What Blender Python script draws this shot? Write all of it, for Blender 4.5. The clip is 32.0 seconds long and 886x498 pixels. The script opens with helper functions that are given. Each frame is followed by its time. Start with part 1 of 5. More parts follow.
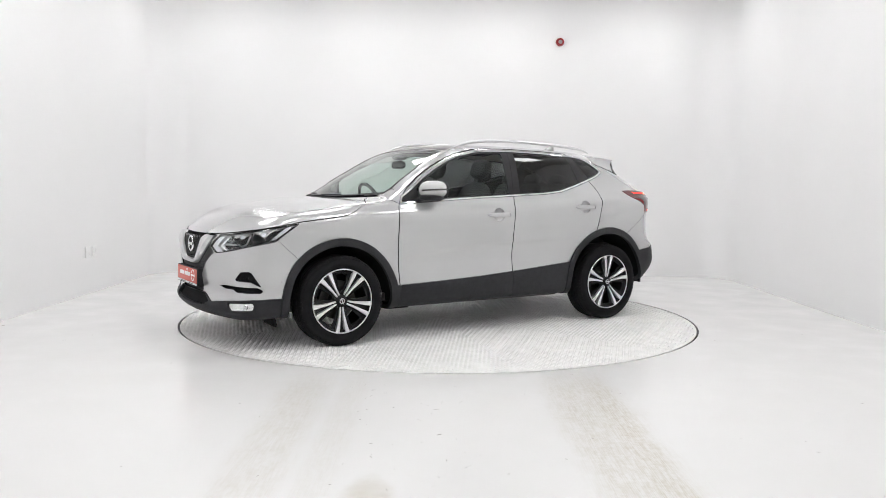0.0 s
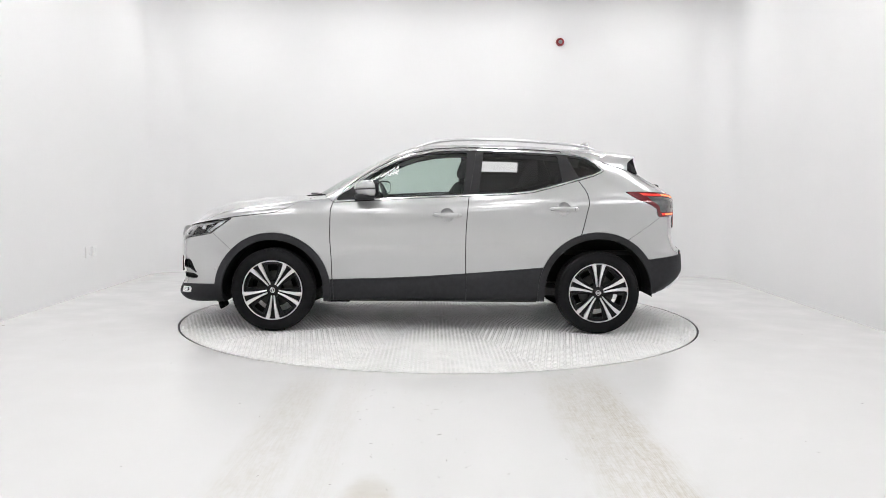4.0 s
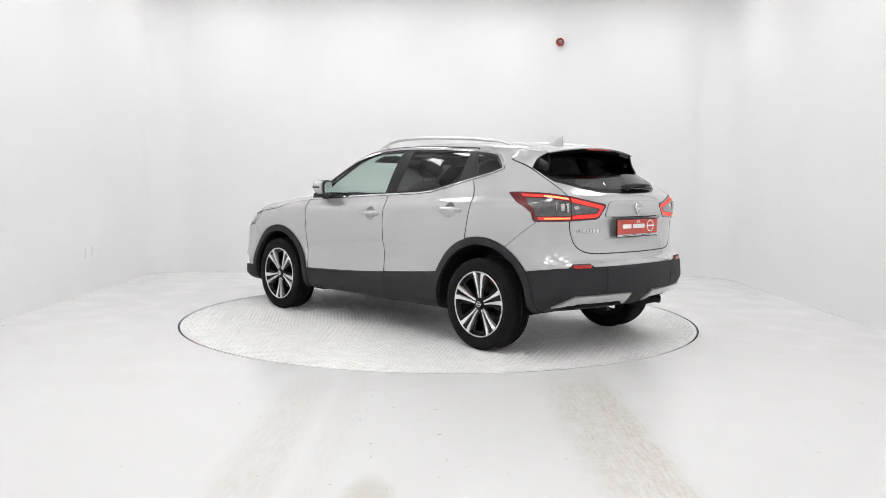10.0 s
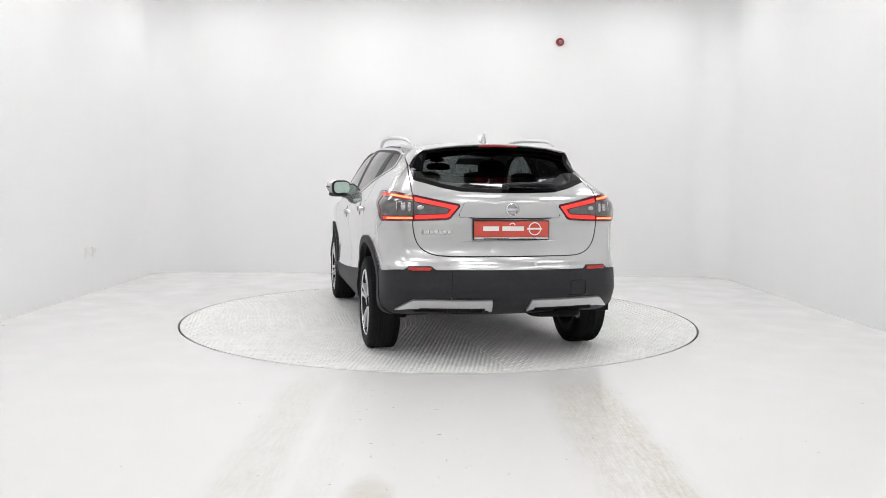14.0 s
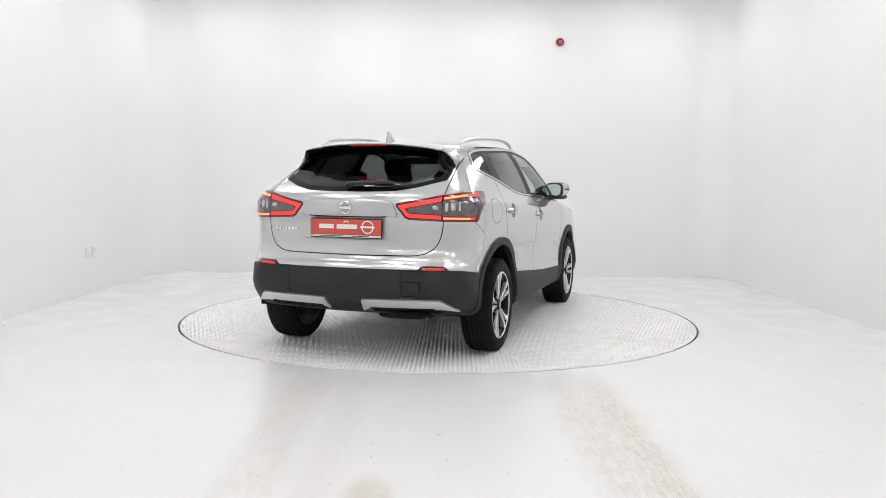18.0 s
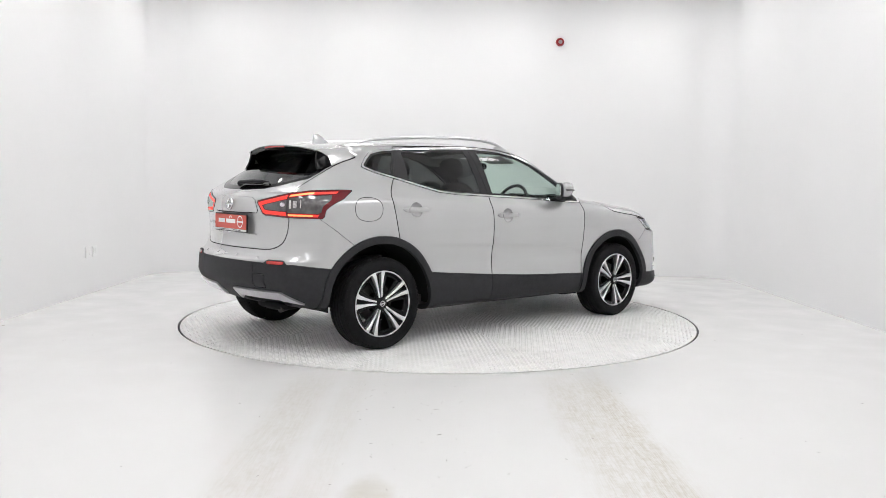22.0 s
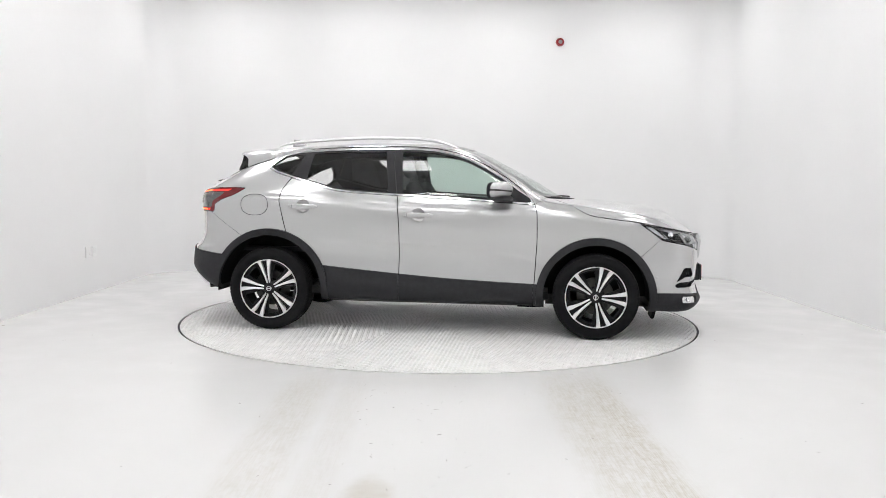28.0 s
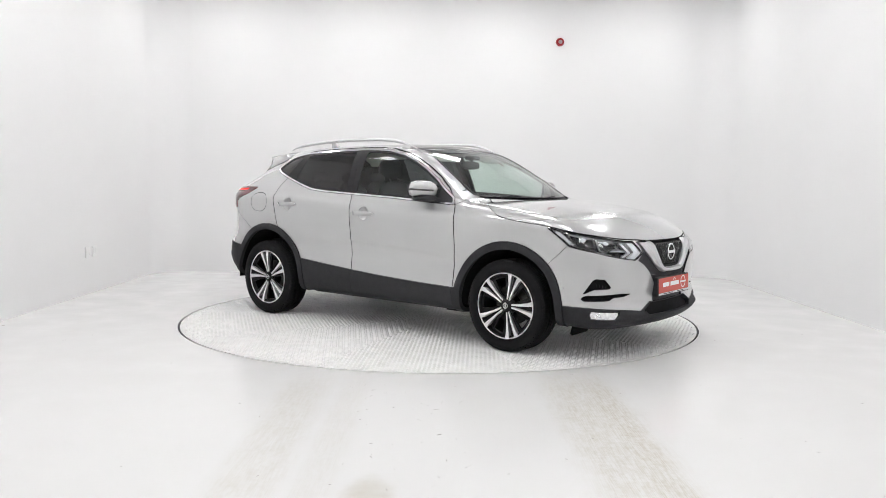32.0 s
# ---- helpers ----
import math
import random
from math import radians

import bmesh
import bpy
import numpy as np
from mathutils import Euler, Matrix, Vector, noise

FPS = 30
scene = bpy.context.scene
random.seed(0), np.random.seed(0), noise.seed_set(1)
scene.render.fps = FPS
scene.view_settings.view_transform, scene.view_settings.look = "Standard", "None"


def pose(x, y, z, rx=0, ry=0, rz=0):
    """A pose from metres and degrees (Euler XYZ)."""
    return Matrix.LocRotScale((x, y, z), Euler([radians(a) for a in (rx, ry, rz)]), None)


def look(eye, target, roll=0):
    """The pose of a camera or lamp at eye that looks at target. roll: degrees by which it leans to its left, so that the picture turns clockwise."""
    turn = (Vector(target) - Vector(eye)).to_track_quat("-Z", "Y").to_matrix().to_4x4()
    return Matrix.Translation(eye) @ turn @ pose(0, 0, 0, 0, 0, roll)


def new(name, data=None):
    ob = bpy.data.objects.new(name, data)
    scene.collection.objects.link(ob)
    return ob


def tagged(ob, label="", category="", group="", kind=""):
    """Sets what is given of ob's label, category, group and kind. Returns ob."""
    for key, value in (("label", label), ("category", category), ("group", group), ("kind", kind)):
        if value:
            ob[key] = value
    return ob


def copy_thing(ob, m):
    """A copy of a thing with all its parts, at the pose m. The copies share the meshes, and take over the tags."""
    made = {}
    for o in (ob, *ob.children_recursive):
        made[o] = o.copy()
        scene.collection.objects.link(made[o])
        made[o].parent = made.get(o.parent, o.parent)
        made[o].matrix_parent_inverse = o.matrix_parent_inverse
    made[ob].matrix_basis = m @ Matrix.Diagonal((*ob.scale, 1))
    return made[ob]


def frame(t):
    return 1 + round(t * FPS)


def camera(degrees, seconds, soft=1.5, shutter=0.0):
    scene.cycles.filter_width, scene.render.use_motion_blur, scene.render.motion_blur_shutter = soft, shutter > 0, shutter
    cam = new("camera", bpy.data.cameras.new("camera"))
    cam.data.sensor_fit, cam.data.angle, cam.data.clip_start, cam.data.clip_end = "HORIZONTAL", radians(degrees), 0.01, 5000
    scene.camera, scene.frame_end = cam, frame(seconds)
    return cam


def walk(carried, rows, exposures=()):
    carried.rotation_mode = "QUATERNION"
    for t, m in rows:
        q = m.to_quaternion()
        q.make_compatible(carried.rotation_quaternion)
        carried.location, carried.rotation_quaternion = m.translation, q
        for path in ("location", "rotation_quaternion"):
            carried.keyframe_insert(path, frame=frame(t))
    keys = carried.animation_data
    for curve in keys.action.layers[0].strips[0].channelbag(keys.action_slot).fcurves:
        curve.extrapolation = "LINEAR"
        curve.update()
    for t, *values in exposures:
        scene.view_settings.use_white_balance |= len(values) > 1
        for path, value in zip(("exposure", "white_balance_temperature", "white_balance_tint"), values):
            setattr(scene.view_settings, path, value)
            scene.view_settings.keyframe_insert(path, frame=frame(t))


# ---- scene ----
# ---------------------------------------------------------------- camera
cam = camera(56.2, 32.0, soft=0.5)
EYE = Vector((0.0, -7.514, 1.228))
PAN, TILT = radians(0.245), radians(4.632)
AIM = Vector((math.cos(TILT) * math.sin(PAN), math.cos(TILT) * math.cos(PAN), -math.sin(TILT)))
VIEW = look(EYE, EYE + AIM, 0.62)
walk(cam, [(0.0, VIEW), (32.0, VIEW)])

# ---------------------------------------------------------------- light
world = bpy.data.worlds.new("studio_air")
scene.world = world
world.use_nodes = True
world.node_tree.nodes["Background"].inputs[0].default_value = (0.9, 0.95, 1.0, 1)
world.node_tree.nodes["Background"].inputs[1].default_value = 0.02
scene.view_settings.exposure = 0.0
PANEL_GLOW = 13.2
# ---------------------------------------------------------------- materials
def material(name, color=(0.5, 0.5, 0.5), rough=0.5, metal=0.0, coat=0.0, spec=0.5, grain=0.0, scale=40.0, bump=0.0, bscale=200.0,
             rvar=0.0, glow=None, strength=0.0, big=0.0, bigscale=2.0):
    """A node material: colour with fine grain and large soft variation, varied gloss and a bump."""
    m = bpy.data.materials.new(name)
    m.use_nodes = True
    nt = m.node_tree
    b = nt.nodes["Principled BSDF"]
    b.inputs["Base Color"].default_value = (*color, 1)
    b.inputs["Roughness"].default_value = rough
    b.inputs["Metallic"].default_value = metal
    b.inputs["Coat Weight"].default_value = coat
    b.inputs["Coat Roughness"].default_value = 0.012
    b.inputs["Specular IOR Level"].default_value = spec
    pos = nt.nodes.new("ShaderNodeTexCoord").outputs["Object"]
    if grain or big:
        value = None
        for amount, size, detail in ((grain, scale, 6), (big, bigscale, 4)):
            if not amount:
                continue
            n = nt.nodes.new("ShaderNodeTexNoise")
            n.inputs["Scale"].default_value, n.inputs["Detail"].default_value = size, detail
            nt.links.new(pos, n.inputs["Vector"])
            r = nt.nodes.new("ShaderNodeMapRange")
            r.inputs["From Min"].default_value, r.inputs["From Max"].default_value = 0.3, 0.7
            r.inputs["To Min"].default_value, r.inputs["To Max"].default_value = 1 - amount, 1 + amount
            nt.links.new(n.outputs["Fac"], r.inputs["Value"])
            if value is None:
                value = r.outputs[0]
            else:
                mul = nt.nodes.new("ShaderNodeMath")
                mul.operation = "MULTIPLY"
                nt.links.new(value, mul.inputs[0]), nt.links.new(r.outputs[0], mul.inputs[1])
                value = mul.outputs[0]
        mix = nt.nodes.new("ShaderNodeVectorMath")
        mix.operation = "SCALE"
        mix.inputs[0].default_value = color
        nt.links.new(value, mix.inputs["Scale"])
        nt.links.new(mix.outputs[0], b.inputs["Base Color"])
    if rvar:
        n = nt.nodes.new("ShaderNodeTexNoise")
        n.inputs["Scale"].default_value, n.inputs["Detail"].default_value = 3.0, 6
        nt.links.new(pos, n.inputs["Vector"])
        r = nt.nodes.new("ShaderNodeMapRange")
        r.inputs["From Min"].default_value, r.inputs["From Max"].default_value = 0.3, 0.7
        r.inputs["To Min"].default_value, r.inputs["To Max"].default_value = max(rough - rvar, 0.02), rough + rvar
        nt.links.new(n.outputs["Fac"], r.inputs["Value"])
        nt.links.new(r.outputs[0], b.inputs["Roughness"])
    if bump:
        n = nt.nodes.new("ShaderNodeTexNoise")
        n.inputs["Scale"].default_value, n.inputs["Detail"].default_value = bscale, 3
        nt.links.new(pos, n.inputs["Vector"])
        bp = nt.nodes.new("ShaderNodeBump")
        bp.inputs["Strength"].default_value, bp.inputs["Distance"].default_value = bump, 0.002
        nt.links.new(n.outputs["Fac"], bp.inputs["Height"])
        nt.links.new(bp.outputs[0], b.inputs["Normal"])
    if glow:
        b.inputs["Emission Color"].default_value = (*glow, 1)
        b.inputs["Emission Strength"].default_value = strength
    return m


def pane_material(name, tint, gloss=1.0, rough=0.0):
    """A thin sheet of tinted glass: what is behind it shows through its tint, its gloss grows by Fresnel."""
    m = bpy.data.materials.new(name)
    m.use_nodes = True
    nt = m.node_tree
    nt.nodes.clear()
    out = nt.nodes.new("ShaderNodeOutputMaterial")
    tr, gl, mix, lw = (nt.nodes.new("ShaderNode" + k) for k in ("BsdfTransparent", "BsdfGlossy", "MixShader", "LayerWeight"))
    tr.inputs[0].default_value = (*tint, 1)
    gl.inputs["Color"].default_value = (gloss, gloss, gloss, 1)
    gl.inputs["Roughness"].default_value = rough
    lw.inputs["Blend"].default_value = 0.5
    power, scale_up = (nt.nodes.new("ShaderNodeMath") for _ in range(2))
    power.operation, scale_up.operation = "POWER", "MULTIPLY_ADD"
    power.inputs[1].default_value = 5.0
    scale_up.inputs[1].default_value, scale_up.inputs[2].default_value = 0.9, 0.05
    nt.links.new(lw.outputs["Facing"], power.inputs[0])
    nt.links.new(power.outputs[0], scale_up.inputs[0])
    nt.links.new(scale_up.outputs[0], mix.inputs[0])
    nt.links.new(tr.outputs[0], mix.inputs[1])
    nt.links.new(gl.outputs[0], mix.inputs[2])
    nt.links.new(mix.outputs[0], out.inputs[0])
    return m


PAINT = material("silver_paint", (0.56, 0.56, 0.568), 0.2, 0.55, coat=1.0, grain=0.05, scale=900, big=0.015, bigscale=3)
BLACK = material("black_plastic", (0.023, 0.0235, 0.0265), 0.6, spec=0.3, bump=0.25, bscale=900, grain=0.12, scale=30)
GLOSSBLACK = material("gloss_black", (0.012, 0.012, 0.014), 0.16, coat=0.5)
UNDERSIDE = material("grey_underbody", (0.06, 0.06, 0.06), 0.7, grain=0.4, scale=14)
SHELL = material("dark_underside", (0.008, 0.008, 0.009), 0.8, spec=0.15, grain=0.3, scale=20)
CHROME = material("chrome", (0.78, 0.79, 0.8), 0.12, 1.0)
SATIN = material("satin_silver_trim", (0.68, 0.68, 0.69), 0.3, 0.8, grain=0.03, scale=60)
RUBBER = material("tyre_rubber", (0.008, 0.008, 0.009), 0.75, spec=0.2, grain=0.2, scale=25, bump=0.2, bscale=400)
ALLOY = material("machined_alloy", (0.82, 0.82, 0.83), 0.28, 0.85, grain=0.03, scale=200)
WHEELBLACK = material("wheel_dark_grey", (0.008, 0.008, 0.009), 0.45, 0.0, spec=0.25, grain=0.1, scale=60)
DISC = material("brake_disc_steel", (0.07, 0.068, 0.066), 0.5, 0.6, grain=0.15, scale=40)
GLASS = pane_material("clear_green_glass", (0.74, 0.83, 0.79))
TINTED = pane_material("privacy_glass", (0.085, 0.088, 0.092))
REARGLASS = pane_material("rear_window_glass", (0.14, 0.145, 0.15))
PILLAR = material("satin_black_pillar", (0.02, 0.02, 0.022), 0.5, spec=0.25, grain=0.1, scale=60)
DEEPBLACK = material("deep_black_gloss", (0.006, 0.006, 0.007), 0.08, spec=0.1, grain=0.1, scale=40)
HOTRED = material("lit_orange_red_strip", (0.8, 0.08, 0.05), 0.3, glow=(1.0, 0.24, 0.07), strength=1.9)
ROOFGLASS = pane_material("roof_glass", (0.04, 0.045, 0.05))
LENS = pane_material("clear_lens", (0.93, 0.94, 0.95))
MIRROR = material("mirror_glass", (0.9, 0.92, 0.92), 0.02, 1.0)
CABIN = material("dark_cabin_cloth", (0.03, 0.03, 0.032), 0.85, grain=0.2, scale=80, bump=0.2, bscale=500)
CABINPLASTIC = material("dark_cabin_plastic", (0.035, 0.035, 0.037), 0.6, bump=0.15, bscale=700)
HEADLINER = material("pale_headliner", (0.5, 0.49, 0.47), 0.9, grain=0.04, scale=120)
REDLENS = material("red_lens", (0.12, 0.006, 0.010), 0.12, coat=0.6)
REDREFLECTOR = material("red_reflector", (0.45, 0.02, 0.02), 0.2, coat=0.5)
GRILLEBAR = material("grille_bar_grey", (0.03, 0.03, 0.032), 0.25, 0.3, coat=0.5)
BULB = material("bulb_lens_grey", (0.5, 0.49, 0.49), 0.18, 0.8, coat=0.6, grain=0.4, scale=70, bump=0.8, bscale=90)
REDGLOW = material("lit_red_strip", (0.6, 0.03, 0.025), 0.25, glow=(1.0, 0.045, 0.035), strength=0.5)
LAMPGREY = material("lamp_inner_grey", (0.13, 0.123, 0.127), 0.2, 0.5, coat=0.8, grain=0.25, scale=30)
LAMPDARK = material("lamp_housing_grey", (0.62, 0.625, 0.63), 0.3, 0.4, grain=0.3, scale=45)
LAMPCHROME = material("lamp_reflector_bright", (0.8, 0.81, 0.82), 0.1, 1.0, grain=0.15, scale=60, bump=0.5, bscale=60)
DRL = material("clear_light_guide", (0.85, 0.87, 0.9), 0.15, coat=0.6)
PLATE_RED = material("red_plate", (0.62, 0.075, 0.05), 0.4, coat=0.3, grain=0.03, scale=60)
PLATE_WHITE = material("white_print", (0.85, 0.85, 0.84), 0.45)
PLATE_STRIP = material("pale_plate_foot", (0.7, 0.72, 0.72), 0.45)
INK = material("black_print", (0.02, 0.02, 0.02), 0.5)

WALL = material("white_wall_paint", (0.872, 0.869, 0.872), 0.6, grain=0.006, scale=60, big=0.01, bigscale=1.2, bump=0.05, bscale=120)
CEIL = material("white_ceiling_paint", (0.9, 0.9, 0.9), 0.8, grain=0.01, scale=40)
LIGHTBOX = material("led_panel_glow", (0.9, 0.9, 0.9), 0.6, glow=(1.0, 0.995, 0.995), strength=PANEL_GLOW)
FRAMEWHITE = material("white_metal_frame", (0.75, 0.75, 0.75), 0.4)
TREAD = material("painted_tread_plate", (0.78, 0.775, 0.765), 0.4, 0.0, grain=0.10, scale=9, big=0.05, bigscale=1.1)
LOZENGE = material("worn_tread_lozenge", (0.91, 0.905, 0.9), 0.3, 0.0, grain=0.04, scale=14, big=0.04, bigscale=0.8)
GAP = material("dark_gap", (0.05, 0.05, 0.05), 0.8)
ALARMRED = material("alarm_red", (0.3, 0.01, 0.015), 0.35, coat=0.3)
ALARMGREY = material("alarm_lens", (0.35, 0.33, 0.33), 0.3)
SOCKET = material("white_socket_plastic", (0.9, 0.9, 0.9), 0.35)
# ---------------------------------------------------------------- mesh helpers
def mesh_object(name, verts, faces, mat, parent=None, label="", smooth=False, normals=None):
    me = bpy.data.meshes.new(name)
    me.from_pydata([tuple(v) for v in verts], [], [tuple(f) for f in faces])
    me.materials.append(mat)
    if smooth:
        me.polygons.foreach_set("use_smooth", [True] * len(me.polygons))
    if normals is not None:
        me.normals_split_custom_set_from_vertices([tuple(n) for n in normals])
    ob = new(name, me)
    if parent is not None:
        ob.parent = parent
    if label:
        tagged(ob, label)
    return ob


def part(name, bm, mat, parent=None, label="", smooth=False):
    """Links a bmesh as one mesh object under a thing or a part."""
    bmesh.ops.recalc_face_normals(bm, faces=bm.faces)
    me = bpy.data.meshes.new(name)
    bm.to_mesh(me)
    bm.free()
    me.materials.append(mat)
    if smooth:
        me.polygons.foreach_set("use_smooth", [True] * len(me.polygons))
        me.set_sharp_from_angle(angle=radians(35))
    ob = new(name, me)
    if parent is not None:
        ob.parent = parent
    if label:
        tagged(ob, label)
    return ob


def box(bm, x0, x1, y0, y1, z0, z1, bevel=0.0, m=None):
    r = bmesh.ops.create_cube(bm, size=1.0)
    vs = r["verts"]
    for v in vs:
        v.co = Vector(((x0 + x1) / 2 + v.co.x * (x1 - x0), (y0 + y1) / 2 + v.co.y * (y1 - y0), (z0 + z1) / 2 + v.co.z * (z1 - z0)))
    if bevel:
        es = list({e for v in vs for e in v.link_edges})
        vs = bmesh.ops.bevel(bm, geom=es, offset=bevel, segments=2, affect="EDGES")["verts"]
    if m is not None:
        bmesh.ops.transform(bm, matrix=m, verts=list({v for v in vs}))
    return bm


def lathe(bm, profile, n=48, m=None, closed=False):
    """Turns (radius, height) pairs round the z axis."""
    rings = []
    for r, h in profile:
        if r < 1e-6:
            rings.append([bm.verts.new((0, 0, h))])
        else:
            rings.append([bm.verts.new((r * math.cos(2 * math.pi * i / n), r * math.sin(2 * math.pi * i / n), h)) for i in range(n)])
    pairs = list(zip(rings, rings[1:]))
    if closed:
        pairs.append((rings[-1], rings[0]))
    for a, b in pairs:
        for i in range(n):
            j = (i + 1) % n
            if len(a) == 1 and len(b) == 1:
                continue
            if len(a) == 1:
                bm.faces.new((a[0], b[i], b[j]))
            elif len(b) == 1:
                bm.faces.new((a[i], a[j], b[0]))
            else:
                bm.faces.new((a[i], a[j], b[j], b[i]))
    if m is not None:
        bmesh.ops.transform(bm, matrix=m, verts=[v for r in rings for v in r])
    return bm


def tube(bm, path, radius, n=10, squash=1.0):
    """A round or flattened bar along a path of points; radius may be a list."""
    path = [Vector(p) for p in path]
    rings = []
    for i, p in enumerate(path):
        d = (path[min(i + 1, len(path) - 1)] - path[max(i - 1, 0)]).normalized()
        side = d.cross(Vector((0, 0, 1)))
        side = side.normalized() if side.length > 1e-4 else Vector((1, 0, 0))
        up = side.cross(d)
        r = radius[i] if isinstance(radius, (list, tuple)) else radius
        rings.append([bm.verts.new(p + side * (r * math.cos(2 * math.pi * k / n)) + up * (r * squash * math.sin(2 * math.pi * k / n))) for k in range(n)])
    for a, b in zip(rings, rings[1:]):
        for k in range(n):
            j = (k + 1) % n
            bm.faces.new((a[k], a[j], b[j], b[k]))
    bm.faces.new(rings[0]), bm.faces.new(rings[-1])
    return bm


def prism(bm, outline, depth, m=None):
    """An outline in the xy plane, raised by depth along z."""
    lo = [bm.verts.new((x, y, 0)) for x, y in outline]
    hi = [bm.verts.new((x, y, depth)) for x, y in outline]
    bm.faces.new(hi), bm.faces.new(lo[::-1])
    for i in range(len(lo)):
        j = (i + 1) % len(lo)
        bm.faces.new((lo[i], lo[j], hi[j], hi[i]))
    if m is not None:
        bmesh.ops.transform(bm, matrix=m, verts=lo + hi)
    return bm


def spline(*knots):
    """A smooth curve through (x, y) knots that does not overshoot."""
    k = sorted(knots)
    xs, ys = np.array([a for a, _ in k], float), np.array([b for _, b in k], float)
    d = np.diff(ys) / np.diff(xs)
    s = np.empty(len(xs))
    s[0], s[-1] = d[0], d[-1]
    same = d[:-1] * d[1:] > 0
    with np.errstate(divide="ignore", invalid="ignore"):
        s[1:-1] = np.where(same, 2 * d[:-1] * d[1:] / (d[:-1] + d[1:]), 0)

    def curve(x):
        x = np.clip(np.asarray(x, float), xs[0], xs[-1])
        i = np.clip(np.searchsorted(xs, x) - 1, 0, len(xs) - 2)
        h = xs[i + 1] - xs[i]
        t = (x - xs[i]) / h
        return (ys[i] * (1 + 2 * t) * (1 - t) ** 2 + s[i] * h * t * (1 - t) ** 2 + ys[i + 1] * t * t * (3 - 2 * t) + s[i + 1] * h * t * t * (t - 1))
    return curve


def blob(bm, c, r, power=2.6, n=20, m=None, flat=None):
    """A rounded block: a superellipsoid of half sizes r about c."""
    rings = []
    f = lambda v: math.copysign(abs(v) ** (2 / power), v)
    for i in range(n + 1):
        a = -math.pi / 2 + math.pi * i / n
        ring = []
        for k in range(2 * n):
            b = math.pi * k / n
            q = Vector((f(math.cos(a)) * f(math.cos(b)) * r[0], f(math.cos(a)) * f(math.sin(b)) * r[1], f(math.sin(a)) * r[2]))
            ring.append(q + Vector(c))
        rings.append(ring)
    vs = [[bm.verts.new(q) for q in ring] for ring in rings[1:-1]]
    lo, hi = bm.verts.new(rings[0][0]), bm.verts.new(rings[-1][0])
    for a, b in zip(vs, vs[1:]):
        for k in range(2 * n):
            j = (k + 1) % (2 * n)
            bm.faces.new((a[k], a[j], b[j], b[k]))
    for k in range(2 * n):
        j = (k + 1) % (2 * n)
        bm.faces.new((lo, vs[0][j], vs[0][k])), bm.faces.new((hi, vs[-1][k], vs[-1][j]))
    allv = [v for r_ in vs for v in r_] + [lo, hi]
    if m is not None:
        bmesh.ops.transform(bm, matrix=m, verts=allv)
    return allv


# ---------------------------------------------------------------- the studio room
X0, X1, Y0, Y1, ZC = -3.74, 3.78, -9.4, 3.50, 3.80


def room():
    # plan of the walls: a rounded rectangle, swept up from the floor
    r = 0.45
    plan = []
    for cx, cy, a0 in ((X1 - r, Y1 - r, 0), (X0 + r, Y1 - r, 90), (X0 + r, Y0 + r, 180), (X1 - r, Y0 + r, 270)):
        for k in range(13):
            a = radians(a0 + 90 * k / 12)
            plan.append((cx, cy, math.cos(a), math.sin(a), r))
    heights = [(0.0, -0.02), (0.0, ZC + 0.3)]
    verts, faces, n = [], [], len(plan)
    for inset, z in heights:
        for cx, cy, c, s, rr in plan:
            verts.append((cx + c * (rr - inset), cy + s * (rr - inset), z))
    for k in range(len(heights) - 1):
        for i in range(n):
            j = (i + 1) % n
            faces.append((k * n + i, (k + 1) * n + i, (k + 1) * n + j, k * n + j))
    # outer skin gives the walls their thickness
    base = len(verts)
    for z in (-0.02, ZC + 0.3):
        for cx, cy, c, s, rr in plan:
            verts.append((cx + c * (rr + 0.15), cy + s * (rr + 0.15), z))
    top = (len(heights) - 1) * n
    for i in range(n):
        j = (i + 1) % n
        faces.append((base + i, base + j, base + n + j, base + n + i))
        faces.append((top + i, base + n + i, base + n + j, top + j))
        faces.append((i, j, base + j, base + i))
    walls = mesh_object("wall_shell", verts, faces, WALL, smooth=True)
    walls.data.set_sharp_from_angle(angle=radians(40))
    tagged(walls, "white painted studio walls with softly rounded corners", "wall", kind="structure")
    bm = bmesh.new()
    box(bm, X0 - 0.1, X1 + 0.1, Y0 - 0.1, Y1 + 0.1, ZC, ZC + 0.12)
    tagged(part("ceiling", bm, CEIL), "plain white painted ceiling", "ceiling", kind="structure")


room()


